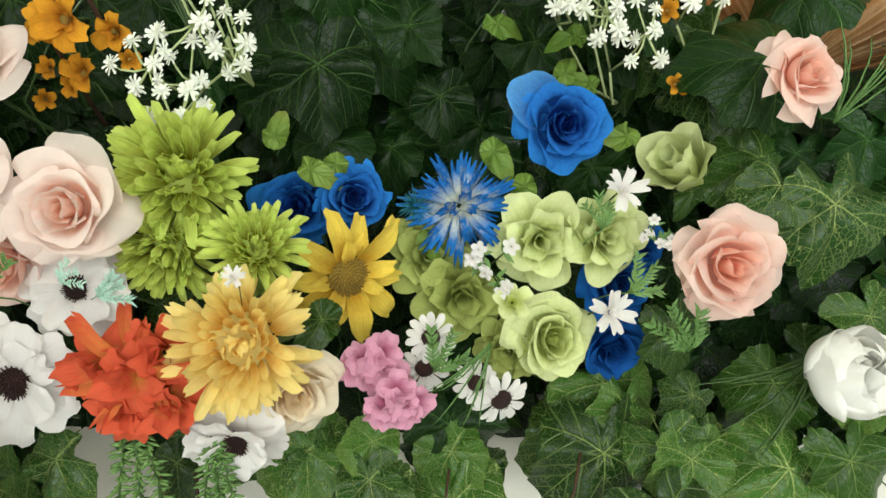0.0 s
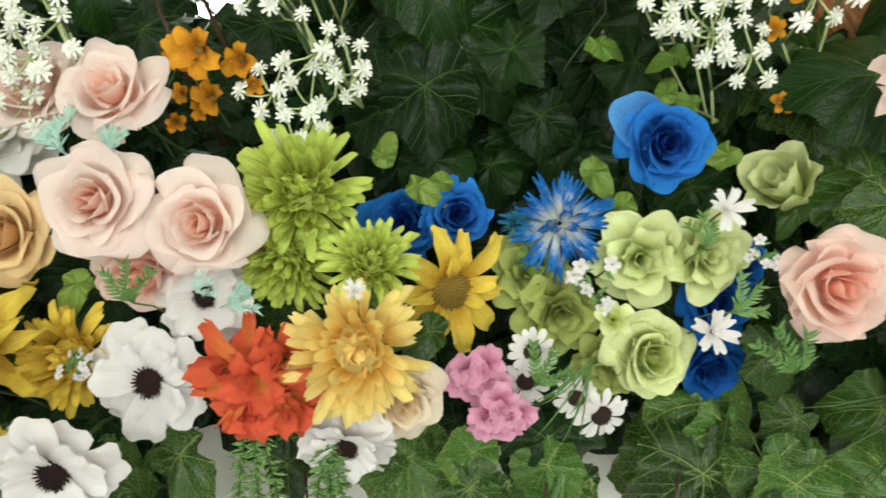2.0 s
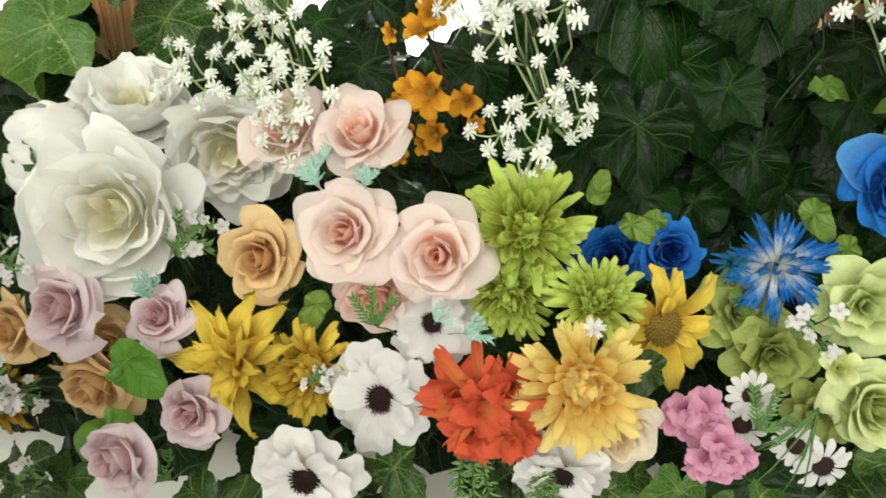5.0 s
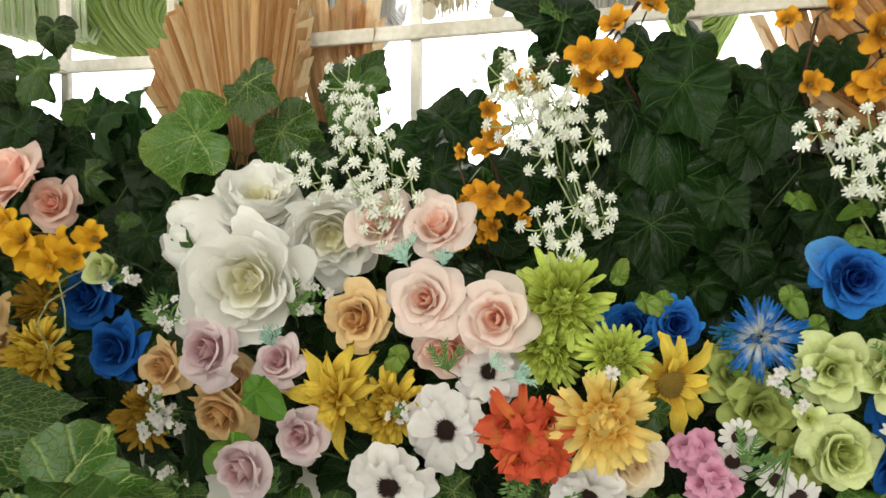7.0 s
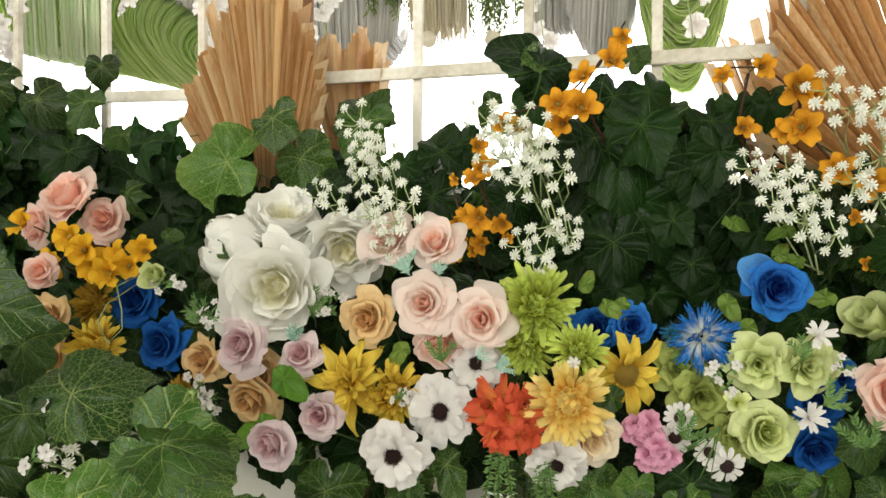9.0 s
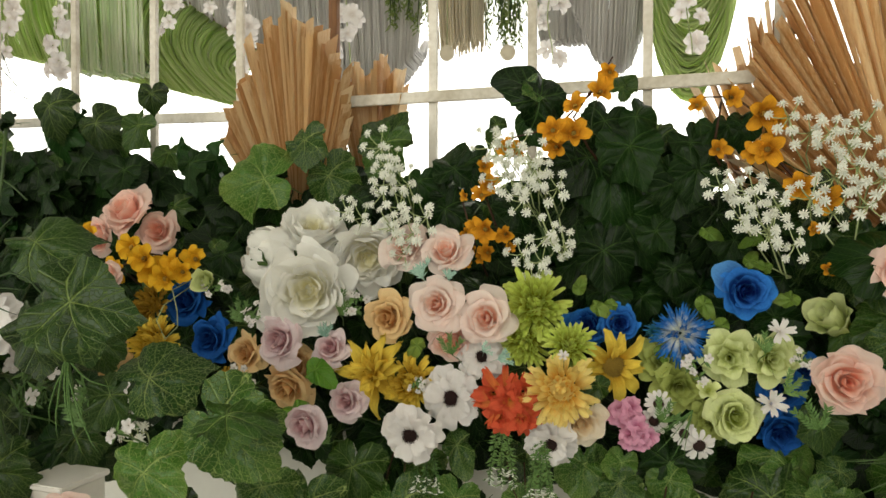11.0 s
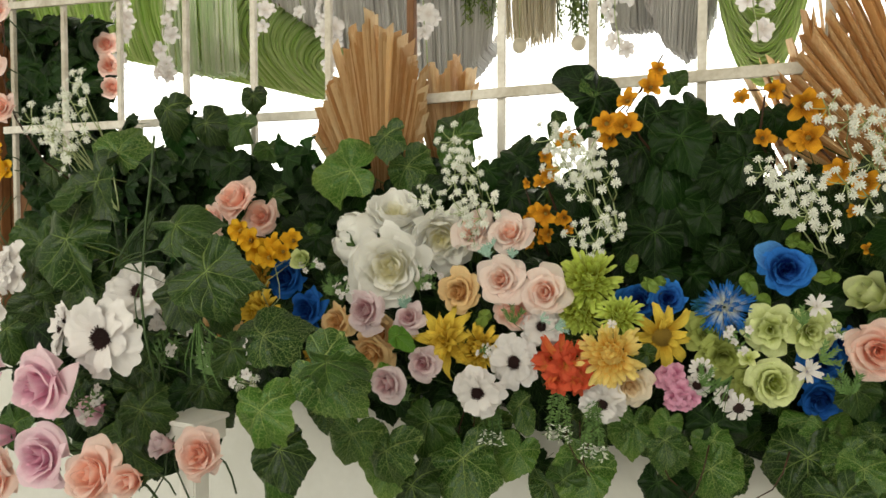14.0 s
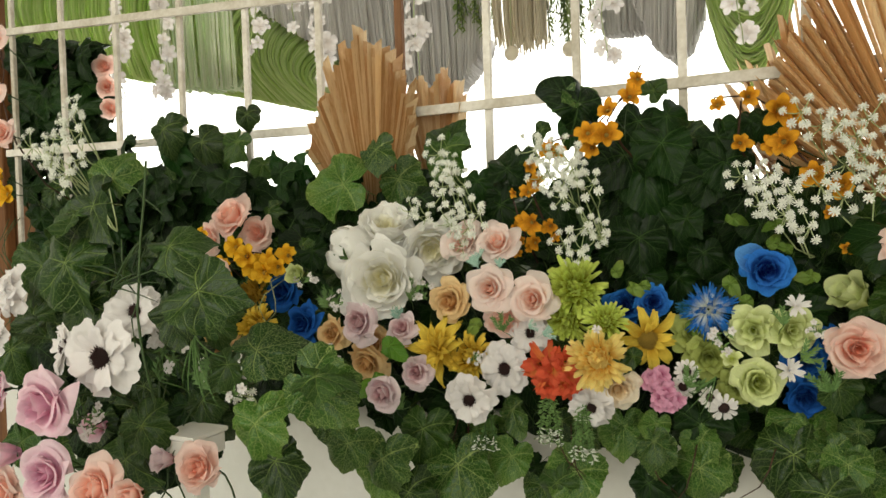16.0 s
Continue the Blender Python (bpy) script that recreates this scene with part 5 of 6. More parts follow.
chrysanthemum(MUSTARD, (-1.058, 0.570, 1.353), 0.089, (-0.2, -1, 0.3), 0)
chrysanthemum(GOLD, (-1.007, 0.520, 1.278), 0.111, (-0.1, -1, 0.1), 0)
rose(NAVY, (-0.998, 0.600, 1.357), 0.115, (0, -1, 0.2), 0)
rose(NAVY, (-0.893, 0.540, 1.289), 0.105, (0, -1, 0.1), 0)
chrysanthemum(MUSTARD, (-0.847, 0.550, 1.189), 0.096, (-0.1, -1, 0), 0)
blossom(WHITE, (-0.770, 0.500, 1.213), 0.048, (0, -1, 0.1), 0)
rose(TAN, (-1.218, 0.600, 1.302), 0.140, (-0.2, -1, 0.1), 0)
rose(TAN, (-1.216, 0.600, 1.215), 0.128, (0, -1, -0.1), 40)
anemone(WHITE, (-0.931, 0.030, 1.297), 0.154, (0.15, -1, 0), 0)
anemone(WHITE, (-0.903, 0.080, 1.370), 0.109, (0.6, -1, 0.5), 0)
anemone(WHITE, (-1.121, 0.100, 1.296), 0.114, (-0.5, -1, 0.2), 0)
anemone(WHITE, (-1.264, 0.050, 1.321), 0.115, (-0.2, -1, 0.1), 0)
hydrangea(WHITE, (-1.280, 0.120, 1.401), 0.115, (-0.2, -1, 0.2), 0)
rose(ORCHID, (-0.988, -0.050, 1.224), 0.134, (0.1, -1, -0.1), 0)
rose(ORCHID, (-1.016, -0.030, 1.100), 0.121, (0.2, -1, 0.1), 30)
rosebud(ORCHID, (-1.164, 0.000, 1.111), 0.079, (-0.4, -1, 0.1), 0)
rose(ORCHID, (-1.235, 0.030, 1.220), 0.085, (-0.4, -1, 0.1), 0)
rosebud(ORCHID, (-1.042, 0.100, 1.147), 0.070, (0.2, -1, 0), 0)
rose(PEACH, (-0.907, -0.020, 1.086), 0.123, (0.1, -1, 0.3), 0)
rose(PEACH, (-1.158, -0.020, 1.043), 0.115, (0, -1, 0.2), 0)
rosebud(PEACH, (-0.837, 0.000, 1.081), 0.075, (0.3, -1, 0.1), 0)
rose(PEACH, (-0.795, 0.100, 1.099), 0.101, (0.3, -1, 0.3), 0)
rosebud(MAUVE, (-0.881, 0.110, 1.100), 0.058, (-0.3, -1, 0.3), 0)
rose(PEACH, (-1.872, 0.450, 2.085), 0.1, (0.3, -1, 0.1), 0)
rose(PEACH, (-1.890, 0.450, 1.945), 0.095, (0.3, -1, 0), 30)
rose(PEACH, (-1.845, 0.450, 1.815), 0.09, (0.3, -1, 0.1), 60)
rose(PEACH, (-2.552, 1.130, 2.248), 0.089, (0.1, -1, 0.4), 0)
rose(PEACH, (-2.258, 1.130, 2.197), 0.104, (0.4, -1, 0.1), 0)
rose(PEACH, (-2.245, 1.130, 2.112), 0.094, (0.5, -1, 0), 30)
rose(PEACH, (-2.232, 1.130, 2.025), 0.092, (0.5, -1, -0.1), 60)
blossom(YELLOW, (-1.612, 0.300, 1.665), 0.067, (0.1, -1, 0.2), 0)
blossom(YELLOW, (-1.584, 0.300, 1.621), 0.067, (0.1, -1, 0), 0)
blossom(ORANGE, (-0.186, 0.660, 1.685), 0.062, (0.2, -1, 0.1), 28)
blossom(ORANGE, (-0.222, 0.650, 1.691), 0.057, (-0.1, -1, 0.1), 57)
blossom(ORANGE, (-0.186, 0.680, 1.739), 0.051, (-0.3, -1, 0.5), 47)
blossom(ORANGE, (-0.140, 0.680, 1.762), 0.055, (0.4, -1, 0.4), 9)
blossom(ORANGE, (-0.123, 0.680, 1.797), 0.043, (-0.2, -1, -0.3), 14)
blossom(ORANGE, (-0.315, 0.680, 1.669), 0.047, (-0.3, -1, 0), 34)
blossom(ORANGE, (-0.363, 0.690, 1.633), 0.037, (0.3, -1, 0), 40)
blossom(ORANGE, (-0.368, 0.690, 1.577), 0.050, (-0.1, -1, 0.5), 60)
blossom(ORANGE, (-0.405, 0.700, 1.578), 0.027, (-0.5, -1, -0.2), 39)
blossom(ORANGE, (-0.355, 0.670, 1.510), 0.058, (-0.1, -1, -0.2), 28)
blossom(ORANGE, (-0.320, 0.690, 1.501), 0.043, (-0.2, -1, -0.2), 41)
blossom(ORANGE, (0.028, 0.700, 1.731), 0.040, (-0.1, -1, 0.3), 10)
blossom(ORANGE, (0.084, 0.690, 1.740), 0.043, (0.4, -1, -0.2), 37)
blossom(ORANGE, (0.138, 0.710, 1.712), 0.073, (0.4, -1, -0.3), 7)
blossom(ORANGE, (0.146, 0.720, 1.650), 0.069, (-0.3, -1, 0.1), 65)
blossom(ORANGE, (0.066, 0.750, 1.657), 0.048, (0.4, -1, 0.1), 21)
blossom(ORANGE, (0.199, 0.730, 1.586), 0.064, (-0.2, -1, -0), 42)
blossom(ORANGE, (0.242, 0.720, 1.558), 0.056, (-0.2, -1, 0.1), 60)
blossom(ORANGE, (-0.358, 0.700, 1.464), 0.042, (-0.3, -1, -0.1), 39)
babys_breath(51, ((-0.565, 0.67, 1.65, 0.07), (-0.53, 0.66, 1.6, 0.06), (-0.53, 0.62, 1.55, 0.07), (-0.49, 0.6, 1.505, 0.075), (-0.61, 0.63, 1.53, 0.04)), (-0.55, 0.82, 1.47), 84)
babys_breath(52, ((-0.315, 0.63, 1.64, 0.055), (-0.265, 0.62, 1.635, 0.055), (-0.275, 0.62, 1.595, 0.06), (-0.225, 0.63, 1.585, 0.045)), (-0.21, 0.76, 1.45), 72)
babys_breath(53, ((-0.21, 0.635, 1.478, 0.045), (-0.255, 0.63, 1.45, 0.055)), (-0.23, 0.75, 1.5), 30)
babys_breath(54, ((0.09, 0.69, 1.565, 0.064), (0.14, 0.68, 1.545, 0.070), (0.17, 0.69, 1.49, 0.054)), (0.2, 0.82, 1.42), 48)
babys_breath(55, ((0.197, 0.69, 1.68, 0.051), (0.25, 0.68, 1.64, 0.079), (0.3, 0.68, 1.59, 0.079), (0.225, 0.67, 1.535, 0.054)), (0.3, 0.82, 1.47), 66)
babys_breath(56, ((-1.27, 0.25, 1.735, 0.090), (-1.34, 0.26, 1.68, 0.090), (-1.3, 0.24, 1.65, 0.058), (-1.42, 0.28, 1.69, 0.064)), (-1.28, 0.36, 1.52), 66)
babys_breath(57, ((-0.9, 0.3, 1.2, 0.064), (-0.85, 0.3, 1.16, 0.064)), (-0.86, 0.36, 1.08), 18)
heather(1, (-0.298, 0.570, 1.116), 0.086, (0, -1, -0.1), 0)
heather(2, (-0.227, 0.560, 1.086), 0.078, (0.1, -1, -0.1), 0)
heather(3, (-0.432, 0.550, 1.093), 0.082, (-0.1, -1, -0.1), 0)
bright_leaf(GRAPE, (-0.905, 0.760, 1.628), 0.205, (0.1, -1, 0.45), -82)
leaf(GRAPE, (0.435, 0.690, 1.015), 0.13, (0.1, -1, 0.3), 15)
bright_leaf(GRAPE, (0.365, 0.700, 0.985), 0.12, (-0.1, -1, 0.3), -10)
bright_leaf(GRAPE, (-0.800, 0.760, 1.713), 0.112, (-0.1, -1, 0.5), 10)
leaf(GRAPE, (-0.082, 0.800, 1.734), 0.098, (0.2, -1, 0.2), 30)
leaf(GRAPE, (-0.946, 0.120, 1.152), 0.114, (0.4, -1, 0), 20)
leaf(GRAPE, (-1.030, 0.150, 1.069), 0.164, (0.1, -1, 0.2), 0)
leaf(GRAPE, (-1.589, 0.800, 1.845), 0.140, (0, -1, 0.1), 0)
leaf(GRAPE, (-1.433, 0.800, 1.790), 0.127, (0.1, -1, 0.1), 40)
leaf(GRAPE, (-1.296, 0.800, 1.779), 0.115, (0, -1, 0.2), -30)
leaf(GRAPE, (-1.273, 0.820, 1.861), 0.083, (0.7, -1, 0), 0)
leaf(IVY, (-1.615, 0.850, 1.796), 0.162, (0, -1, 0.1), 0)
leaf(GRAPE, (-0.138, 0.740, 1.469), 0.126, (0.1, -1, 0.3), 0)
leaf(GRAPE, (-0.132, 0.760, 1.388), 0.098, (0.1, -1, 0.4), 30)
leaf(GRAPE, (-0.011, 0.780, 1.433), 0.082, (0, -1, 0.3), 0)
leaf(GRAPE, (-0.042, 0.760, 1.507), 0.084, (-0.2, -1, 0.4), 40)
leaf(GRAPE, (0.335, 0.740, 1.462), 0.15, (0.1, -1, 0.4), -95)
bright_leaf(GRAPE, (0.412, 0.720, 1.304), 0.15, (0.1, -1, 0.3), 0)
bright_leaf(GRAPE, (0.355, 0.730, 1.325), 0.095, (0, -1, 0.6), -40)
leaf(GRAPE, (0.276, 0.720, 1.020), 0.108, (0, -1, 0.45), 10)
leaf(GRAPE, (0.370, 0.700, 1.004), 0.161, (0.1, -1, 0.5), -50)
leaf(GRAPE, (0.142, 0.760, 1.023), 0.143, (0, -1, 0.4), -10)
leaf(GRAPE, (0.166, 0.740, 1.101), 0.144, (0, -1, 0.5), 40)
leaf(GRAPE, (0.379, 0.760, 1.082), 0.123, (0, -1, 0.4), -30)
leaf(GRAPE, (0.263, 0.720, 1.091), 0.064, (0.2, -1, 0.3), -60)
leaf(GRAPE, (0.477, 0.740, 1.168), 0.105, (0.1, -1, 0.3), 20)
leaf(OVATE, (-0.132, 0.600, 1.236), 0.066, (0.3, -1, 0.2), -40)
leaf(OVATE, (-0.396, 0.620, 1.103), 0.103, (-0.1, -1, 0.2), 20)
leaf(OVATE, (-0.291, 0.640, 1.082), 0.084, (0, -1, 0.2), 0)
leaf(GRAPE, (-0.166, 0.660, 1.076), 0.111, (0, -1, 0.3), 0)
leaf(GRAPE, (-0.099, 0.620, 1.064), 0.078, (0, -1, 0.4), 10)
leaf(GRAPE, (-0.096, 0.640, 1.094), 0.068, (0.2, -1, 0.2), -20)
leaf(GRAPE, (-0.015, 0.680, 1.058), 0.091, (-0.1, -1, 0.3), 30)
leaf(GRAPE, (0.229, 0.700, 1.177), 0.092, (0, -1, 0.2), 10)
fresh_leaf(OVATE, (-0.629, 0.500, 1.253), 0.083, (-0.2, -1, 0.6), 60)
fresh_leaf(OVATE, (-0.686, 0.530, 1.164), 0.090, (0.1, -1, 0.8), -70)
bright_leaf(GRAPE, (-0.780, 0.840, 1.640), 0.146, (0, -1, 0.2), 20)
leaf(GRAPE, (-0.644, 0.860, 1.715), 0.144, (0, -1, 0.2), -20)
leaf(GRAPE, (-0.443, 0.860, 1.663), 0.101, (0, -1, 0.1), 0)
leaf(GRAPE, (-0.131, 0.800, 1.636), 0.193, (0, -1, 0.3), 0)
leaf(GRAPE, (-0.114, 0.820, 1.544), 0.195, (0, -1, 0.3), 30)
leaf(GRAPE, (0.004, 0.800, 1.602), 0.132, (0.2, -1, 0.2), -20)
leaf(GRAPE, (0.061, 0.800, 1.703), 0.076, (0.1, -1, 0.2), 0)
leaf(GRAPE, (0.110, 0.780, 1.704), 0.074, (0.1, -1, 0.2), 0)
leaf(GRAPE, (-0.171, 0.800, 1.466), 0.172, (0, -1, 0.3), 0)
leaf(GRAPE, (-0.671, 0.140, 1.091), 0.115, (0, -1, 0.3), 20)
leaf(GRAPE, (-0.649, 0.500, 1.002), 0.159, (0, -1, 0.3), 0)
leaf(GRAPE, (-0.498, 0.550, 0.994), 0.181, (0.1, -1, 0.3), 10)
leaf(GRAPE, (-0.254, 0.620, 0.985), 0.140, (0, -1, 0.3), -20)
leaf(GRAPE, (-0.096, 0.620, 1.045), 0.089, (0, -1, 0.2), 0)
leaf(GRAPE, (-0.017, 0.660, 1.007), 0.123, (0, -1, 0.3), 10)
leaf(GRAPE, (0.151, 0.680, 1.046), 0.160, (0, -1, 0.3), 0)
leaf(GRAPE, (0.240, 0.660, 1.044), 0.102, (0, -1, 0.3), 0)
leaf(GRAPE, (-0.580, 0.550, 1.063), 0.135, (0, -1, 0.2), -10)
leaf(OVATE, (-0.180, 0.700, 1.398), 0.046, (0.1, -1, 0.3), 160)
leaf(OVATE, (-0.145, 0.680, 1.366), 0.047, (-0.2, -1, 0.4), 60)
leaf(OVATE, (-0.121, 0.690, 1.369), 0.045, (0.2, -1, 0.3), -60)
leaf(OVATE, (0.042, 0.730, 1.372), 0.054, (-0.2, -1, 0.2), 30)
leaf(OVATE, (0.072, 0.720, 1.335), 0.051, (0, -1, 0.2), 0)
leaf(OVATE, (0.122, 0.750, 1.452), 0.045, (0.1, -1, 0.3), 160)
leaf(OVATE, (0.150, 0.750, 1.440), 0.039, (0.3, -1, 0.2), -120)
leaf(OVATE, (0.191, 0.750, 1.384), 0.052, (0.2, -1, 0.4), -90)
leaf(OVATE, (0.050, 0.740, 1.504), 0.050, (0, -1, 0.5), 80)
leaf(OVATE, (0.130, 0.740, 1.490), 0.047, (0, -1, 0.5), -80)
leaf(OVATE, (-0.030, 0.700, 1.284), 0.047, (0.1, -1, 0.2), 40)
leaf(OVATE, (0.278, 0.780, 1.316), 0.059, (0.2, -1, 0.2), -30)
leaf(OVATE, (-0.818, 0.600, 1.458), 0.056, (-0.3, -1, 0.2), 60)
leaf(OVATE, (-0.922, 0.600, 1.476), 0.058, (-0.3, -1, 0.2), 90)
leaf(OVATE, (-0.470, 0.600, 1.291), 0.054, (0, -1, 0.3), -30)
leaf(OVATE, (-0.187, 0.600, 1.268), 0.033, (0.2, -1, 0.2), -40)
blossom(WHITE, (-0.180, 0.500, 1.302), 0.020, (0.1, -1, 0.4), 0)
sprig(MINT, (-0.455, 0.580, 1.436), 0.073, (-0.2, -1, 0.5), 30)
sprig(MINT, (-0.393, 0.560, 1.430), 0.043, (0.2, -1, 0.5), 0)
sprig(MINT, (-0.315, 0.540, 1.302), 0.036, (0, -1, 0.3), -60)
sprig(MINT, (-0.283, 0.540, 1.289), 0.047, (0.3, -1, 0.2), -70)
sprig(MINT, (-0.641, 0.560, 1.321), 0.057, (0, -1, 0.2), 10)
sprig(SPRIG, (-0.611, 0.600, 1.364), 0.080, (0.2, -1, 0.2), -40)
sprig(SPRIG, (-0.383, 0.540, 1.308), 0.064, (0, -1, 0.2), 10)
sprig(SPRIG, (0.183, 0.660, 1.248), 0.068, (0.1, -1, 0.2), -50)
sprig(SPRIG, (0.202, 0.620, 1.210), 0.081, (0, -1, 0.2), 20)
sprig(SPRIG, (-0.020, 0.610, 1.200), 0.069, (0, -1, 0.3), -30)
sprig(SPRIG, (-0.840, 0.580, 1.349), 0.093, (-0.2, -1, 0.2), 30)
sprig(SPRIG, (-0.643, 0.550, 1.125), 0.078, (0.2, -1, 0), 30)
sprig(SPRIG, (0.136, 0.660, 1.318), 0.061, (0.2, -1, 0.3), 0)
sprig(SPRIG, (-0.808, 0.160, 1.257), 0.122, (0, -1, 0.3), 30)
sprig(SPRIG, (-0.926, 0.180, 1.259), 0.118, (0, -1, 0.3), -30)
sprig(SPRIG, (-1.019, 0.050, 1.193), 0.081, (0, -1, 0.2), 0)
grass(1, (-0.004, 0.600, 1.162), 0.100, (0, -1, 0.1), -30)
grass(2, (0.327, 0.700, 1.103), 0.163, (0, -1, 0.1), -60)
grass(3, (0.444, 0.740, 1.448), 0.133, (0, -1, 0.1), 150)
grass(4, (-0.218, 0.660, 1.512), 0.102, (0, -1, 0.1), 170)
grass(5, (-0.791, 0.140, 1.255), 0.159, (0, -1, 0.1), 30)
grass(6, (-0.844, 0.050, 1.442), 0.151, (0, -1, 0.1), 110)
leaf(GRAPE, (-0.492, 0.840, 1.558), 0.129, (0, -1, 0.3), 10)
leaf(GRAPE, (-0.331, 0.820, 1.555), 0.107, (0.1, -1, 0.3), -20)
leaf(GRAPE, (-0.424, 0.840, 1.481), 0.106, (0, -1, 0.2), 30)
leaf(GRAPE, (-0.562, 0.860, 1.624), 0.101, (0, -1, 0.2), -10)
leaf(GRAPE, (-0.258, 0.840, 1.608), 0.099, (0, -1, 0.2), 20)
blossom(ORANGE, (-0.353, 0.690, 1.596), 0.047, (0.3, -1, 0.3), 0)
blossom(ORANGE, (-0.378, 0.690, 1.511), 0.047, (-0.4, -1, 0.2), 0)
blossom(ORANGE, (-0.219, 0.670, 1.663), 0.049, (-0.3, -1, 0.1), 0)
blossom(ORANGE, (0.160, 0.720, 1.697), 0.046, (0.5, -1, 0.3), 0)
blossom(ORANGE, (0.126, 0.730, 1.648), 0.043, (-0.5, -1, 0.1), 0)
blossom(ORANGE, (-0.300, 0.690, 1.662), 0.038, (0.3, -1, 0.1), 0)
blossom(ORANGE, (0.254, 0.780, 1.438), 0.029, (0.2, -1, 0.1), 0)
blossom(ORANGE, (0.220, 0.720, 1.509), 0.026, (0.2, -1, 0.1), 0)
blossom(ORANGE, (-0.322, 0.700, 1.497), 0.025, (0.3, -1, 0.1), 0)
blossom(ORANGE, (-0.389, 0.700, 1.470), 0.025, (-0.3, -1, 0), 0)
blossom(ORANGE, (-0.313, 0.700, 1.476), 0.025, (0.5, -1, -0.2), 0)
blossom(YELLOW, (-1.188, 0.540, 1.498), 0.066, (-0.2, -1, 0.3), 0)
blossom(YELLOW, (-1.031, 0.520, 1.450), 0.066, (0.2, -1, 0.3), 40)
blossom(YELLOW, (-0.970, 0.510, 1.411), 0.067, (0, -1, -0.1), 10)
blossom(YELLOW, (-0.944, 0.530, 1.424), 0.060, (0.3, -1, 0.1), 30)
leaf(GRAPE, (-0.627, 0.450, 1.022), 0.141, (0.1, -1, 0.2), 0)
leaf(GRAPE, (-0.594, 0.500, 0.938), 0.132, (0, -1, 0.2), 20)
leaf(GRAPE, (-0.677, 0.400, 1.065), 0.115, (0.2, -1, 0.2), -20)
leaf(GRAPE, (-0.394, 0.600, 1.008), 0.108, (0.2, -1, 0.2), -20)
leaf(GRAPE, (-0.296, 0.600, 0.962), 0.105, (-0.2, -1, 0.2), 10)
leaf(GRAPE, (-0.928, 0.300, 1.320), 0.105, (0.2, -1, 0.2), 0)
leaf(GRAPE, (-0.925, 0.250, 1.168), 0.090, (0.2, -1, 0.2), 20)
leaf(GRAPE, (-1.002, 0.020, 1.462), 0.185, (0.1, -1, 0.15), -105)
leaf(GRAPE, (-0.962, 0.050, 1.560), 0.128, (-0.1, -1, 0.3), 40)
bright_leaf(GRAPE, (-0.947, 0.080, 1.610), 0.105, (0.3, -1, 0.2), 170)
leaf(GRAPE, (-0.793, 0.060, 1.486), 0.112, (0.3, -1, 0.5), 115)
leaf(GRAPE, (-0.673, 0.000, 1.417), 0.135, (0.2, -1, 0.3), 80)
leaf(GRAPE, (-0.752, 0.020, 1.384), 0.102, (0, -1, 0.2), 10)
leaf(GRAPE, (-1.004, 0.050, 1.391), 0.110, (0.1, -1, 0.3), -45)
leaf(GRAPE, (-1.000, 0.040, 1.546), 0.114, (0.1, -1, 1.3), -115)
bright_leaf(GRAPE, (-0.684, 0.140, 1.302), 0.120, (0.4, -1, 0.3), 110)
bright_leaf(GRAPE, (-0.535, 0.090, 1.260), 0.139, (0.1, -1, 0.25), 48)
leaf(GRAPE, (-0.511, 0.070, 1.282), 0.110, (0, -1, 2.4), 85)
bright_leaf(GRAPE, (-0.672, 0.115, 1.182), 0.131, (0.05, -1, 0.2), 14)
leaf(GRAPE, (-0.645, 0.130, 1.117), 0.113, (0.1, -1, 0.2), 20)
leaf(GRAPE, (-0.761, 0.150, 1.271), 0.084, (0.2, -1, 0.3), -30)
leaf(OVATE, (-0.259, 0.720, 1.769), 0.183, (0.35, -1, 0.2), -135)
bright_leaf(OVATE, (-0.267, 0.730, 1.783), 0.117, (0.9, -1, 0.6), 100)
leaf(GRAPE, (-0.276, 0.750, 1.731), 0.100, (0.1, -1, 0.2), 30)
leaf(GRAPE, (-0.108, 0.780, 1.789), 0.067, (0.1, -1, 0.2), 140)
leaf(GRAPE, (-0.142, 0.790, 1.727), 0.117, (0.1, -1, 0.2), -20)
leaf(GRAPE, (-0.093, 0.790, 1.675), 0.146, (-0.1, -1, 0.3), 20)
leaf(GRAPE, (-0.174, 0.790, 1.655), 0.144, (0.1, -1, 0.3), -30)
leaf(OVATE, (-0.360, 0.780, 1.729), 0.072, (0.1, -1, 0.2), -30)
leaf(GRAPE, (-0.474, 0.850, 1.649), 0.112, (0.1, -1, 0.2), 170)
leaf(GRAPE, (-0.652, 0.870, 1.718), 0.140, (0.1, -1, 0.2), 150)
leaf(GRAPE, (0.021, 0.800, 1.678), 0.101, (0.2, -1, 0.2), 30)
leaf(GRAPE, (0.033, 0.790, 1.626), 0.112, (0.1, -1, 0.2), -10)
leaf(GRAPE, (0.087, 0.780, 1.705), 0.069, (0.1, -1, 0.2), 10)
leaf(GRAPE, (-0.877, 0.600, 1.062), 0.113, (0.1, -1, 0.3), 10)
leaf(GRAPE, (-0.830, 0.620, 1.048), 0.086, (0, -1, 0.3), -20)
leaf(GRAPE, (-0.498, 0.860, 1.587), 0.085, (0, -1, 0.2), -10)
blossom(ORANGE, (-0.405, 0.710, 1.503), 0.025, (0.3, -1, 0.2), 0)
blossom(ORANGE, (-0.374, 0.710, 1.454), 0.026, (-0.3, -1, -0.2), 30)
blossom(ORANGE, (-0.408, 0.720, 1.442), 0.026, (0.2, -1, -0.4), 10)
rose(PEACH, (-1.114, 0.500, 1.412), 0.074, (0.2, -1, 0.1), 0)
rose(TAN, (-1.097, 0.500, 1.333), 0.088, (0.3, -1, 0.1), 40)
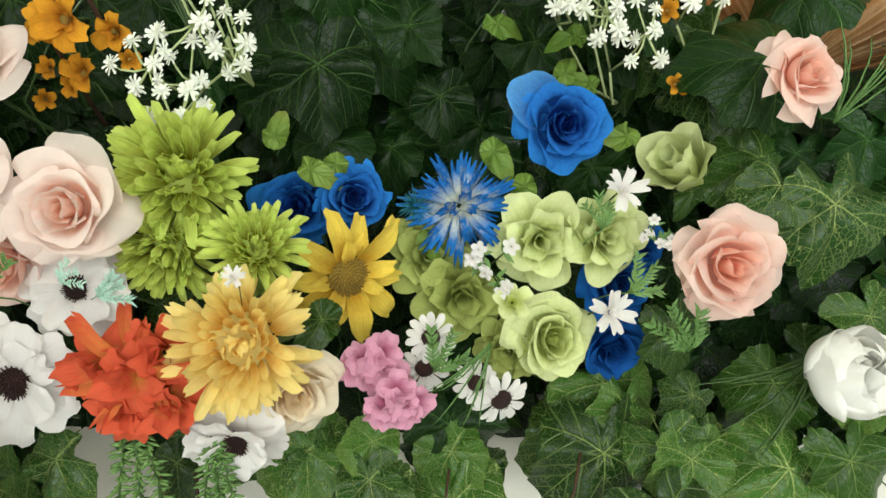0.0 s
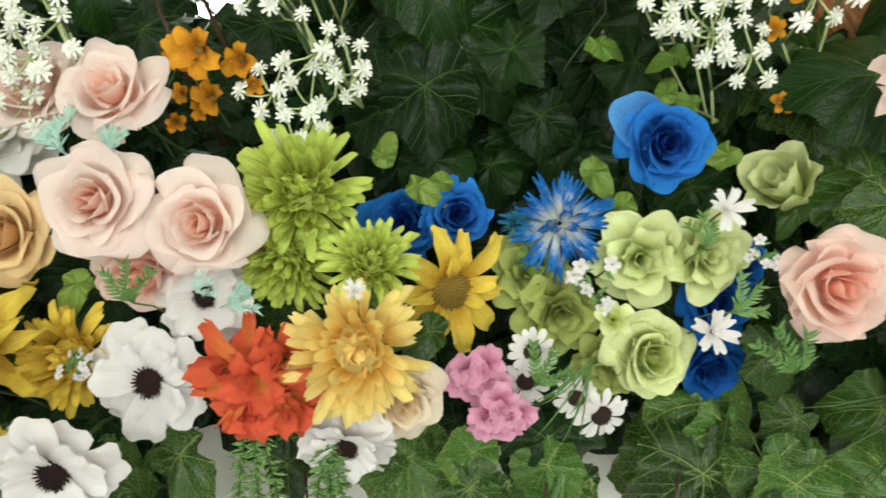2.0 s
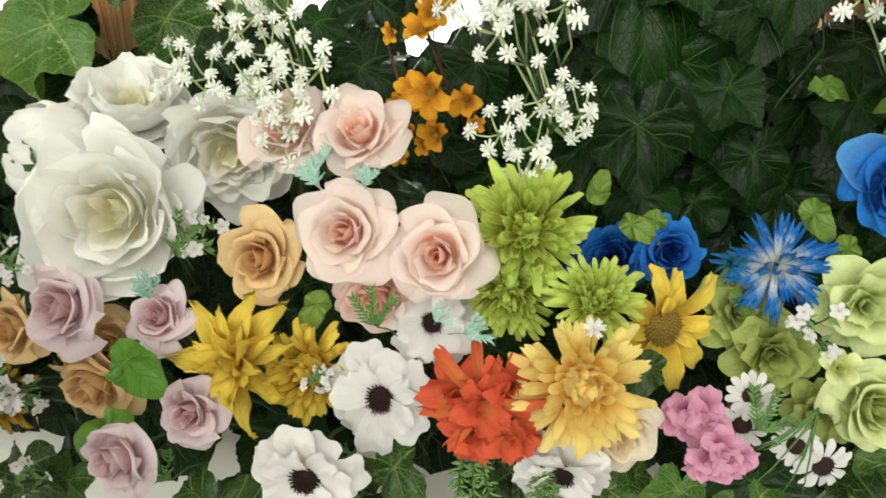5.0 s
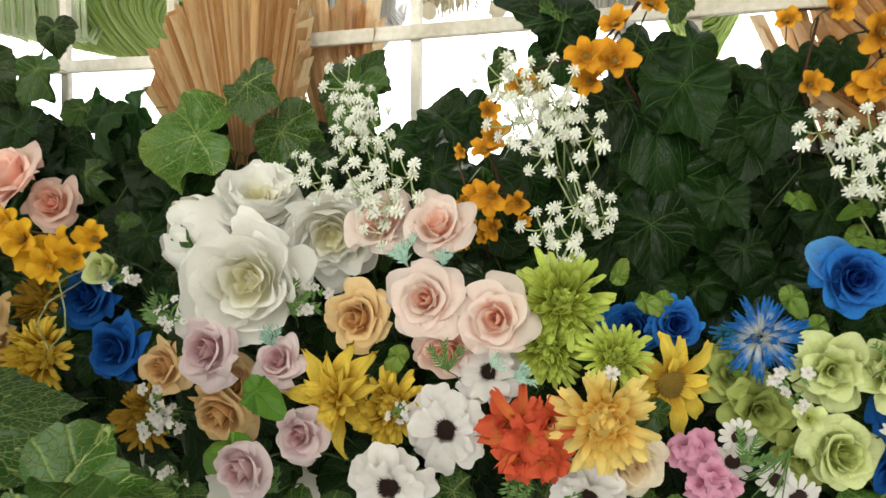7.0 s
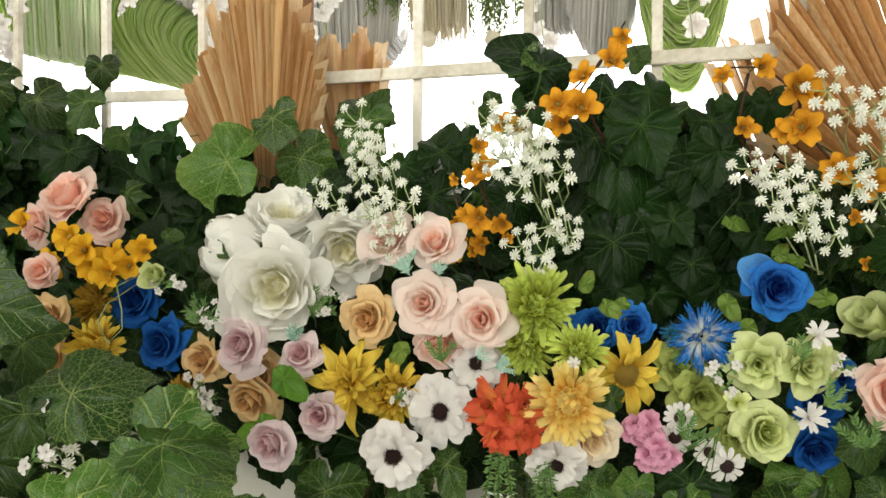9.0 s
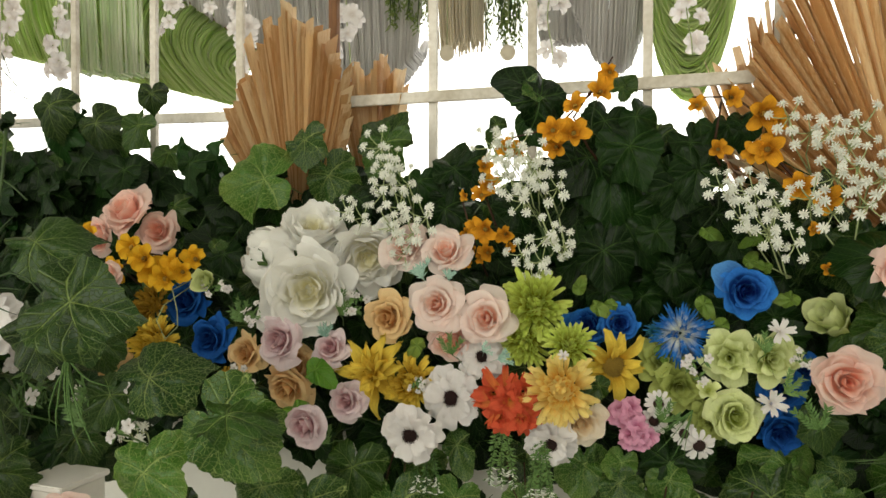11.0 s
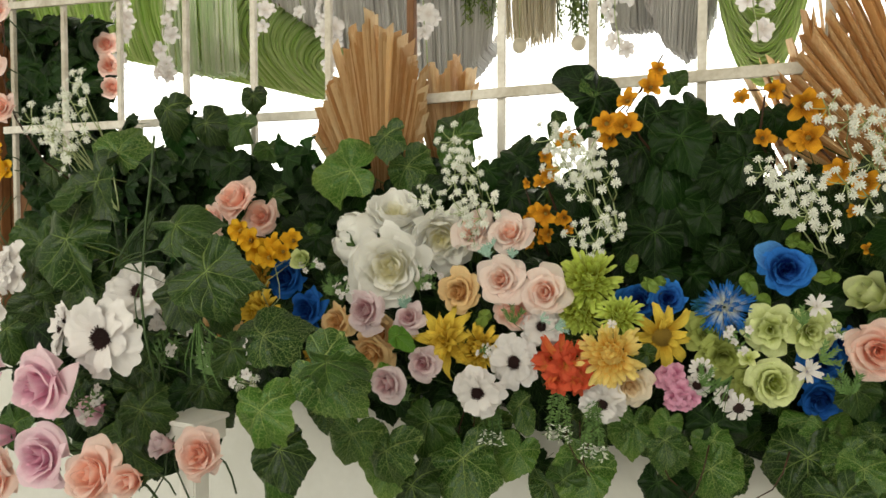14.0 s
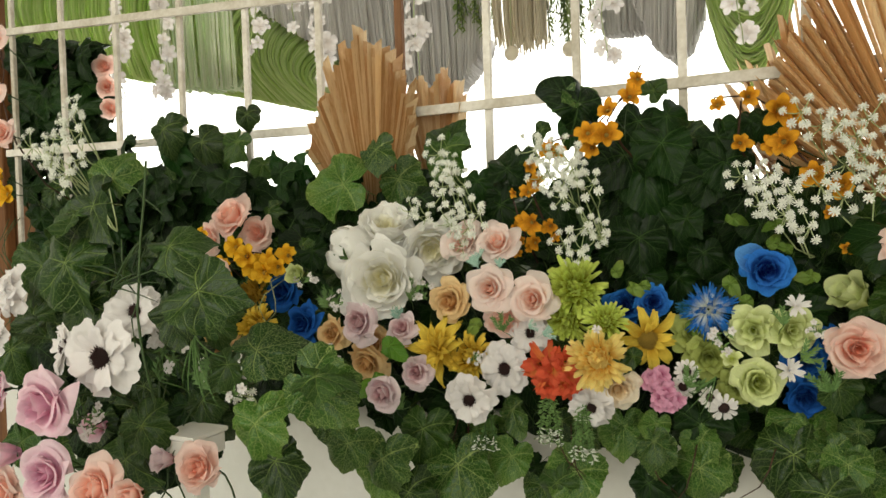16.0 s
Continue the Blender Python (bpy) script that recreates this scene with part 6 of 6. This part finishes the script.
rose(TAN, (-1.078, 0.480, 1.266), 0.086, (0.2, -1, -0.2), 80)
white_filler(1, (-0.857, 0.520, 1.395), 0.066, (0, -1, 0.2), 0)
white_filler(2, (-0.787, 0.500, 1.215), 0.068, (0.1, -1, 0.2), 0)
white_filler(3, (-0.597, 0.600, 1.368), 0.067, (0.2, -1, 0.3), 30)
white_filler(4, (-0.760, 0.500, 1.113), 0.060, (0, -1, 0.3), 0)
white_filler(5, (-0.776, 0.530, 1.343), 0.053, (0, -1, 0.3), 60)
white_filler(6, (-0.754, 0.170, 1.238), 0.091, (0.1, -1, 0.3), 0)
white_filler(7, (-0.990, 0.050, 1.181), 0.075, (0.1, -1, 0.3), 0)
white_filler(8, (-0.902, 0.150, 1.287), 0.094, (0.1, -1, 0.3), 20)
white_filler(9, (0.196, 0.660, 1.290), 0.045, (0.1, -1, 0.3), 20)
white_filler(10, (-0.453, 0.560, 1.226), 0.040, (0.1, -1, 0.3), 50)
white_filler(11, (-0.794, 0.550, 1.189), 0.057, (0.1, -1, 0.3), 50)
white_filler(12, (0.030, 0.660, 1.266), 0.062, (0.1, -1, 0.3), 0)


twig((-0.34, 0.8, 1.46), (-0.35, 0.73, 1.52), (-0.375, 0.71, 1.6), (-0.36, 0.72, 1.65), (-0.31, 0.71, 1.69), (-0.22, 0.67, 1.7), (-0.16, 0.69, 1.76), (-0.12, 0.7, 1.83))
twig((-0.12, 0.85, 1.6), (-0.17, 0.75, 1.67), (-0.19, 0.69, 1.72), (-0.15, 0.69, 1.78))
twig((0.3, 0.82, 1.5), (0.22, 0.75, 1.57), (0.16, 0.74, 1.64), (0.14, 0.74, 1.71), (0.09, 0.71, 1.745), (0.02, 0.72, 1.75))
twig((0.1, 0.85, 1.58), (0.06, 0.78, 1.66), (0.07, 0.73, 1.74))
twig((-0.38, 0.8, 1.4), (-0.4, 0.73, 1.5), (-0.42, 0.72, 1.58))
twig((-1.95, 0.88, 1.55), (-1.9, 0.62, 1.68), (-1.85, 0.5, 1.79), (-1.87, 0.49, 1.86), (-1.89, 0.49, 1.93), (-1.875, 0.49, 2.0), (-1.872, 0.48, 2.07))
twig((-1.2, 0.7, 1.38), (-1.13, 0.56, 1.43), (-1.05, 0.55, 1.46), (-0.95, 0.55, 1.45))

wire = [(-0.955, 0.56, 1.39), (-0.965, 0.5, 1.36), (-0.975, 0.49, 1.33), (-0.95, 0.485, 1.295), (-0.925, 0.49, 1.32), (-0.93, 0.495, 1.35), (-0.945, 0.5, 1.39), (-0.94, 0.56, 1.41)]
tagged(new("wire_loop", Heap().tube(wire, 0.0011, 5).mesh("wire_loop", PALE_STEM)), "thin pale wire twisted into a loop", "wire")

# ---- more leaves of the vines ----


def top_edge(x):
    """Height to which the foliage climbs on the trellis."""
    return float(np.interp(x, (-2.3, -1.8, -1.53, -1.28, -1.0, -0.84, -0.68, -0.52, -0.43, -0.37, -0.2, -0.1, 0.1, 0.25, 0.7),
                           (1.7, 1.85, 1.86, 1.76, 1.71, 1.72, 1.72, 1.66, 1.67, 1.72, 1.77, 1.74, 1.7, 1.61, 1.5)))


rng = random.Random(42)
stray = Heap()
for k in range(430):
    x = rng.uniform(-2.25, 0.75)
    z0, z1 = 1.0, top_edge(x) - 0.02
    z = z0 + (z1 - z0) * rng.random()
    if 0.36 < x < 0.42 and 1.36 < z < 1.42:
        continue
    y = behind(x, rng.uniform(0.74, 0.93), z)
    size = rng.uniform(0.07, 0.125)
    form = IVY if rng.random() < 0.12 else GRAPE
    # mostly the darkest cloth, which deepens the shade behind the flowers
    mat = rng.choice((SHADED_DARK_LEAF, SHADED_DARK_LEAF, SHADED_DARK_LEAF, GRAPE_LEAF, IVY_LEAF))
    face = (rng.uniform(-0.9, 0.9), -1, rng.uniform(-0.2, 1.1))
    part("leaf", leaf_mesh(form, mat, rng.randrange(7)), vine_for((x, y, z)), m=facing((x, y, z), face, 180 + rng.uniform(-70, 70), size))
for k in range(90):
    x, y, z = rng.uniform(-1.5, -0.98), rng.uniform(0.18, 0.5), rng.uniform(1.0, 1.5)
    if z > 1.22 and x > -1.28:
        continue
    face = (rng.uniform(-0.1, 0.8), -1, rng.uniform(-0.1, 0.9))
    part("leaf", leaf_mesh(GRAPE, rng.choice((SHADED_DARK_LEAF, GRAPE_LEAF)), rng.randrange(7)), vine_for((x, 0.1, z)), m=facing((x, y, z), face, 180 + rng.uniform(-70, 70), rng.uniform(0.08, 0.13)))
for k in range(110):
    x, z = rng.uniform(-2.72, -2.33), rng.uniform(1.6, 2.3)
    y = rng.uniform(1.06, 1.18)
    part("leaf", leaf_mesh(GRAPE, SHADED_DARK_LEAF, rng.randrange(7)), vine_for((x, y, z)), m=facing((x, y, z), (rng.uniform(-0.6, 0.9), -1, rng.uniform(-0.3, 0.8)), rng.uniform(0, 360), rng.uniform(0.11, 0.17)))
for k in range(30):
    x, y, z = rng.uniform(-0.8, 0.7), rng.uniform(0.6, 0.8), rng.uniform(0.9, 1.1)
    face = (rng.uniform(-0.6, 0.6), -1, rng.uniform(-0.1, 0.7))
    part("leaf", leaf_mesh(GRAPE, rng.choice((SHADED_DARK_LEAF, GRAPE_LEAF, BRIGHT_LEAF)), rng.randrange(7)), vine_for((x, y, z)), m=facing((x, y, z), face, 180 + rng.uniform(-40, 40), rng.uniform(0.08, 0.125)))
# the dense backing of small leaves, dark cloth painting the shade between the vines
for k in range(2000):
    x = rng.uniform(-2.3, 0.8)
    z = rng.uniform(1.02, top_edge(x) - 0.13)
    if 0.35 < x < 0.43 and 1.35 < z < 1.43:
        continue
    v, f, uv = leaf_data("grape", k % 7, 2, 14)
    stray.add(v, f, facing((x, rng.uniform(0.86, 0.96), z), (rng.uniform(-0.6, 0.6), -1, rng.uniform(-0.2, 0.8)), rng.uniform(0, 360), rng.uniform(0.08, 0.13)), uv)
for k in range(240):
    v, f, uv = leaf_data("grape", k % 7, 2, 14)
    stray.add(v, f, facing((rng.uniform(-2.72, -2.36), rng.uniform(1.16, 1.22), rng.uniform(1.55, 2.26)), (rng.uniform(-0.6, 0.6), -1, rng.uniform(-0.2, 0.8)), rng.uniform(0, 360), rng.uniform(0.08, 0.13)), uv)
tagged(new("foliage", stray.mesh("foliage", SHADED_DARK_LEAF)), "dense artificial foliage filling the trellis, its dark green deepened for shade", "foliage", kind="stuff")
# bare stems of the corner vine, between its leaves
for path, thick in (
        ([(-0.811, 0.035, 1.628), (-0.82, 0.035, 1.56), (-0.832, 0.035, 1.495), (-0.839, 0.035, 1.43), (-0.846, 0.035, 1.374), (-0.838, 0.035, 1.309), (-0.815, 0.035, 1.226)], 0.0021),
        ([(-0.979, 0.035, 1.457), (-0.919, 0.035, 1.453), (-0.88, 0.035, 1.439), (-0.848, 0.035, 1.407)], 0.0013),
        ([(-0.886, 0.035, 1.437), (-0.927, 0.035, 1.424), (-0.953, 0.035, 1.407)], 0.0011),
        ([(-0.876, 0.035, 1.5), (-0.877, 0.035, 1.467), (-0.873, 0.035, 1.437)], 0.0012),
        ([(-0.839, 0.035, 1.438), (-0.808, 0.035, 1.447), (-0.778, 0.035, 1.441), (-0.754, 0.035, 1.421)], 0.0012),
        ([(-0.852, 0.035, 1.589), (-0.836, 0.035, 1.583), (-0.82, 0.035, 1.564)], 0.0012),
        ([(-0.778, 0.035, 1.538), (-0.799, 0.035, 1.554), (-0.817, 0.035, 1.564)], 0.0012),
        ([(-0.84, 0.035, 1.402), (-0.86, 0.035, 1.364), (-0.854, 0.035, 1.317)], 0.0011)):
    part("stem", Heap().tube(path, thick, 6).mesh("stem", STEM), vine_for((0, 0, 0)), "bare green stem")

# thin dark stems that dangle below the flowers
for x, y, top, reach in ((-0.56, 0.62, 1.09, 0.11), (-0.53, 0.64, 1.08, 0.14), (-0.5, 0.62, 1.07, 0.09), (-0.3, 0.62, 1.08, 0.1), (-0.27, 0.63, 1.08, 0.13), (-0.24, 0.62, 1.07, 0.08),
                         (-0.12, 0.64, 1.06, 0.1), (-0.02, 0.64, 1.06, 0.12), (0.12, 0.66, 1.06, 0.1)):
    bend = 0.03 * math.sin(x * 37)
    part("stem", Heap().tube([(x, y, top), (x + bend * 0.4, y - 0.02, top - reach * 0.35), (x + bend, y - 0.02, top - reach * 0.7), (x + bend * 2.2, y - 0.01, top - reach)], [0.0016, 0.0015, 0.0013, 0.0008], 5).mesh("stem", TWIG),
         vine_for((x, y, top)), "thin dark dangling stem")

# trailing stems of the vines
for name, vine in list(VINES.items()):
    h = Heap()
    for k in range(5):
        x = -1.0 + rng.uniform(-0.15, 0.1) if name == "front" else (int(name[5:]) + rng.random()) * 0.35
        y = 0.2 if name == "front" else rng.uniform(0.87, 0.94)
        top = 1.5 if name == "front" else top_edge(x) - 0.1
        low = rng.uniform(0.95, 1.1)
        h.tube([(x + 0.04 * math.sin(i * 1.3 + k), y - 0.03 * math.sin(i * 0.9), top + (low - top) * i / 9) for i in range(10)], 0.0017, 5)
    part("stem", h.mesh("stem", STEM), vine, "thin trailing green stems")
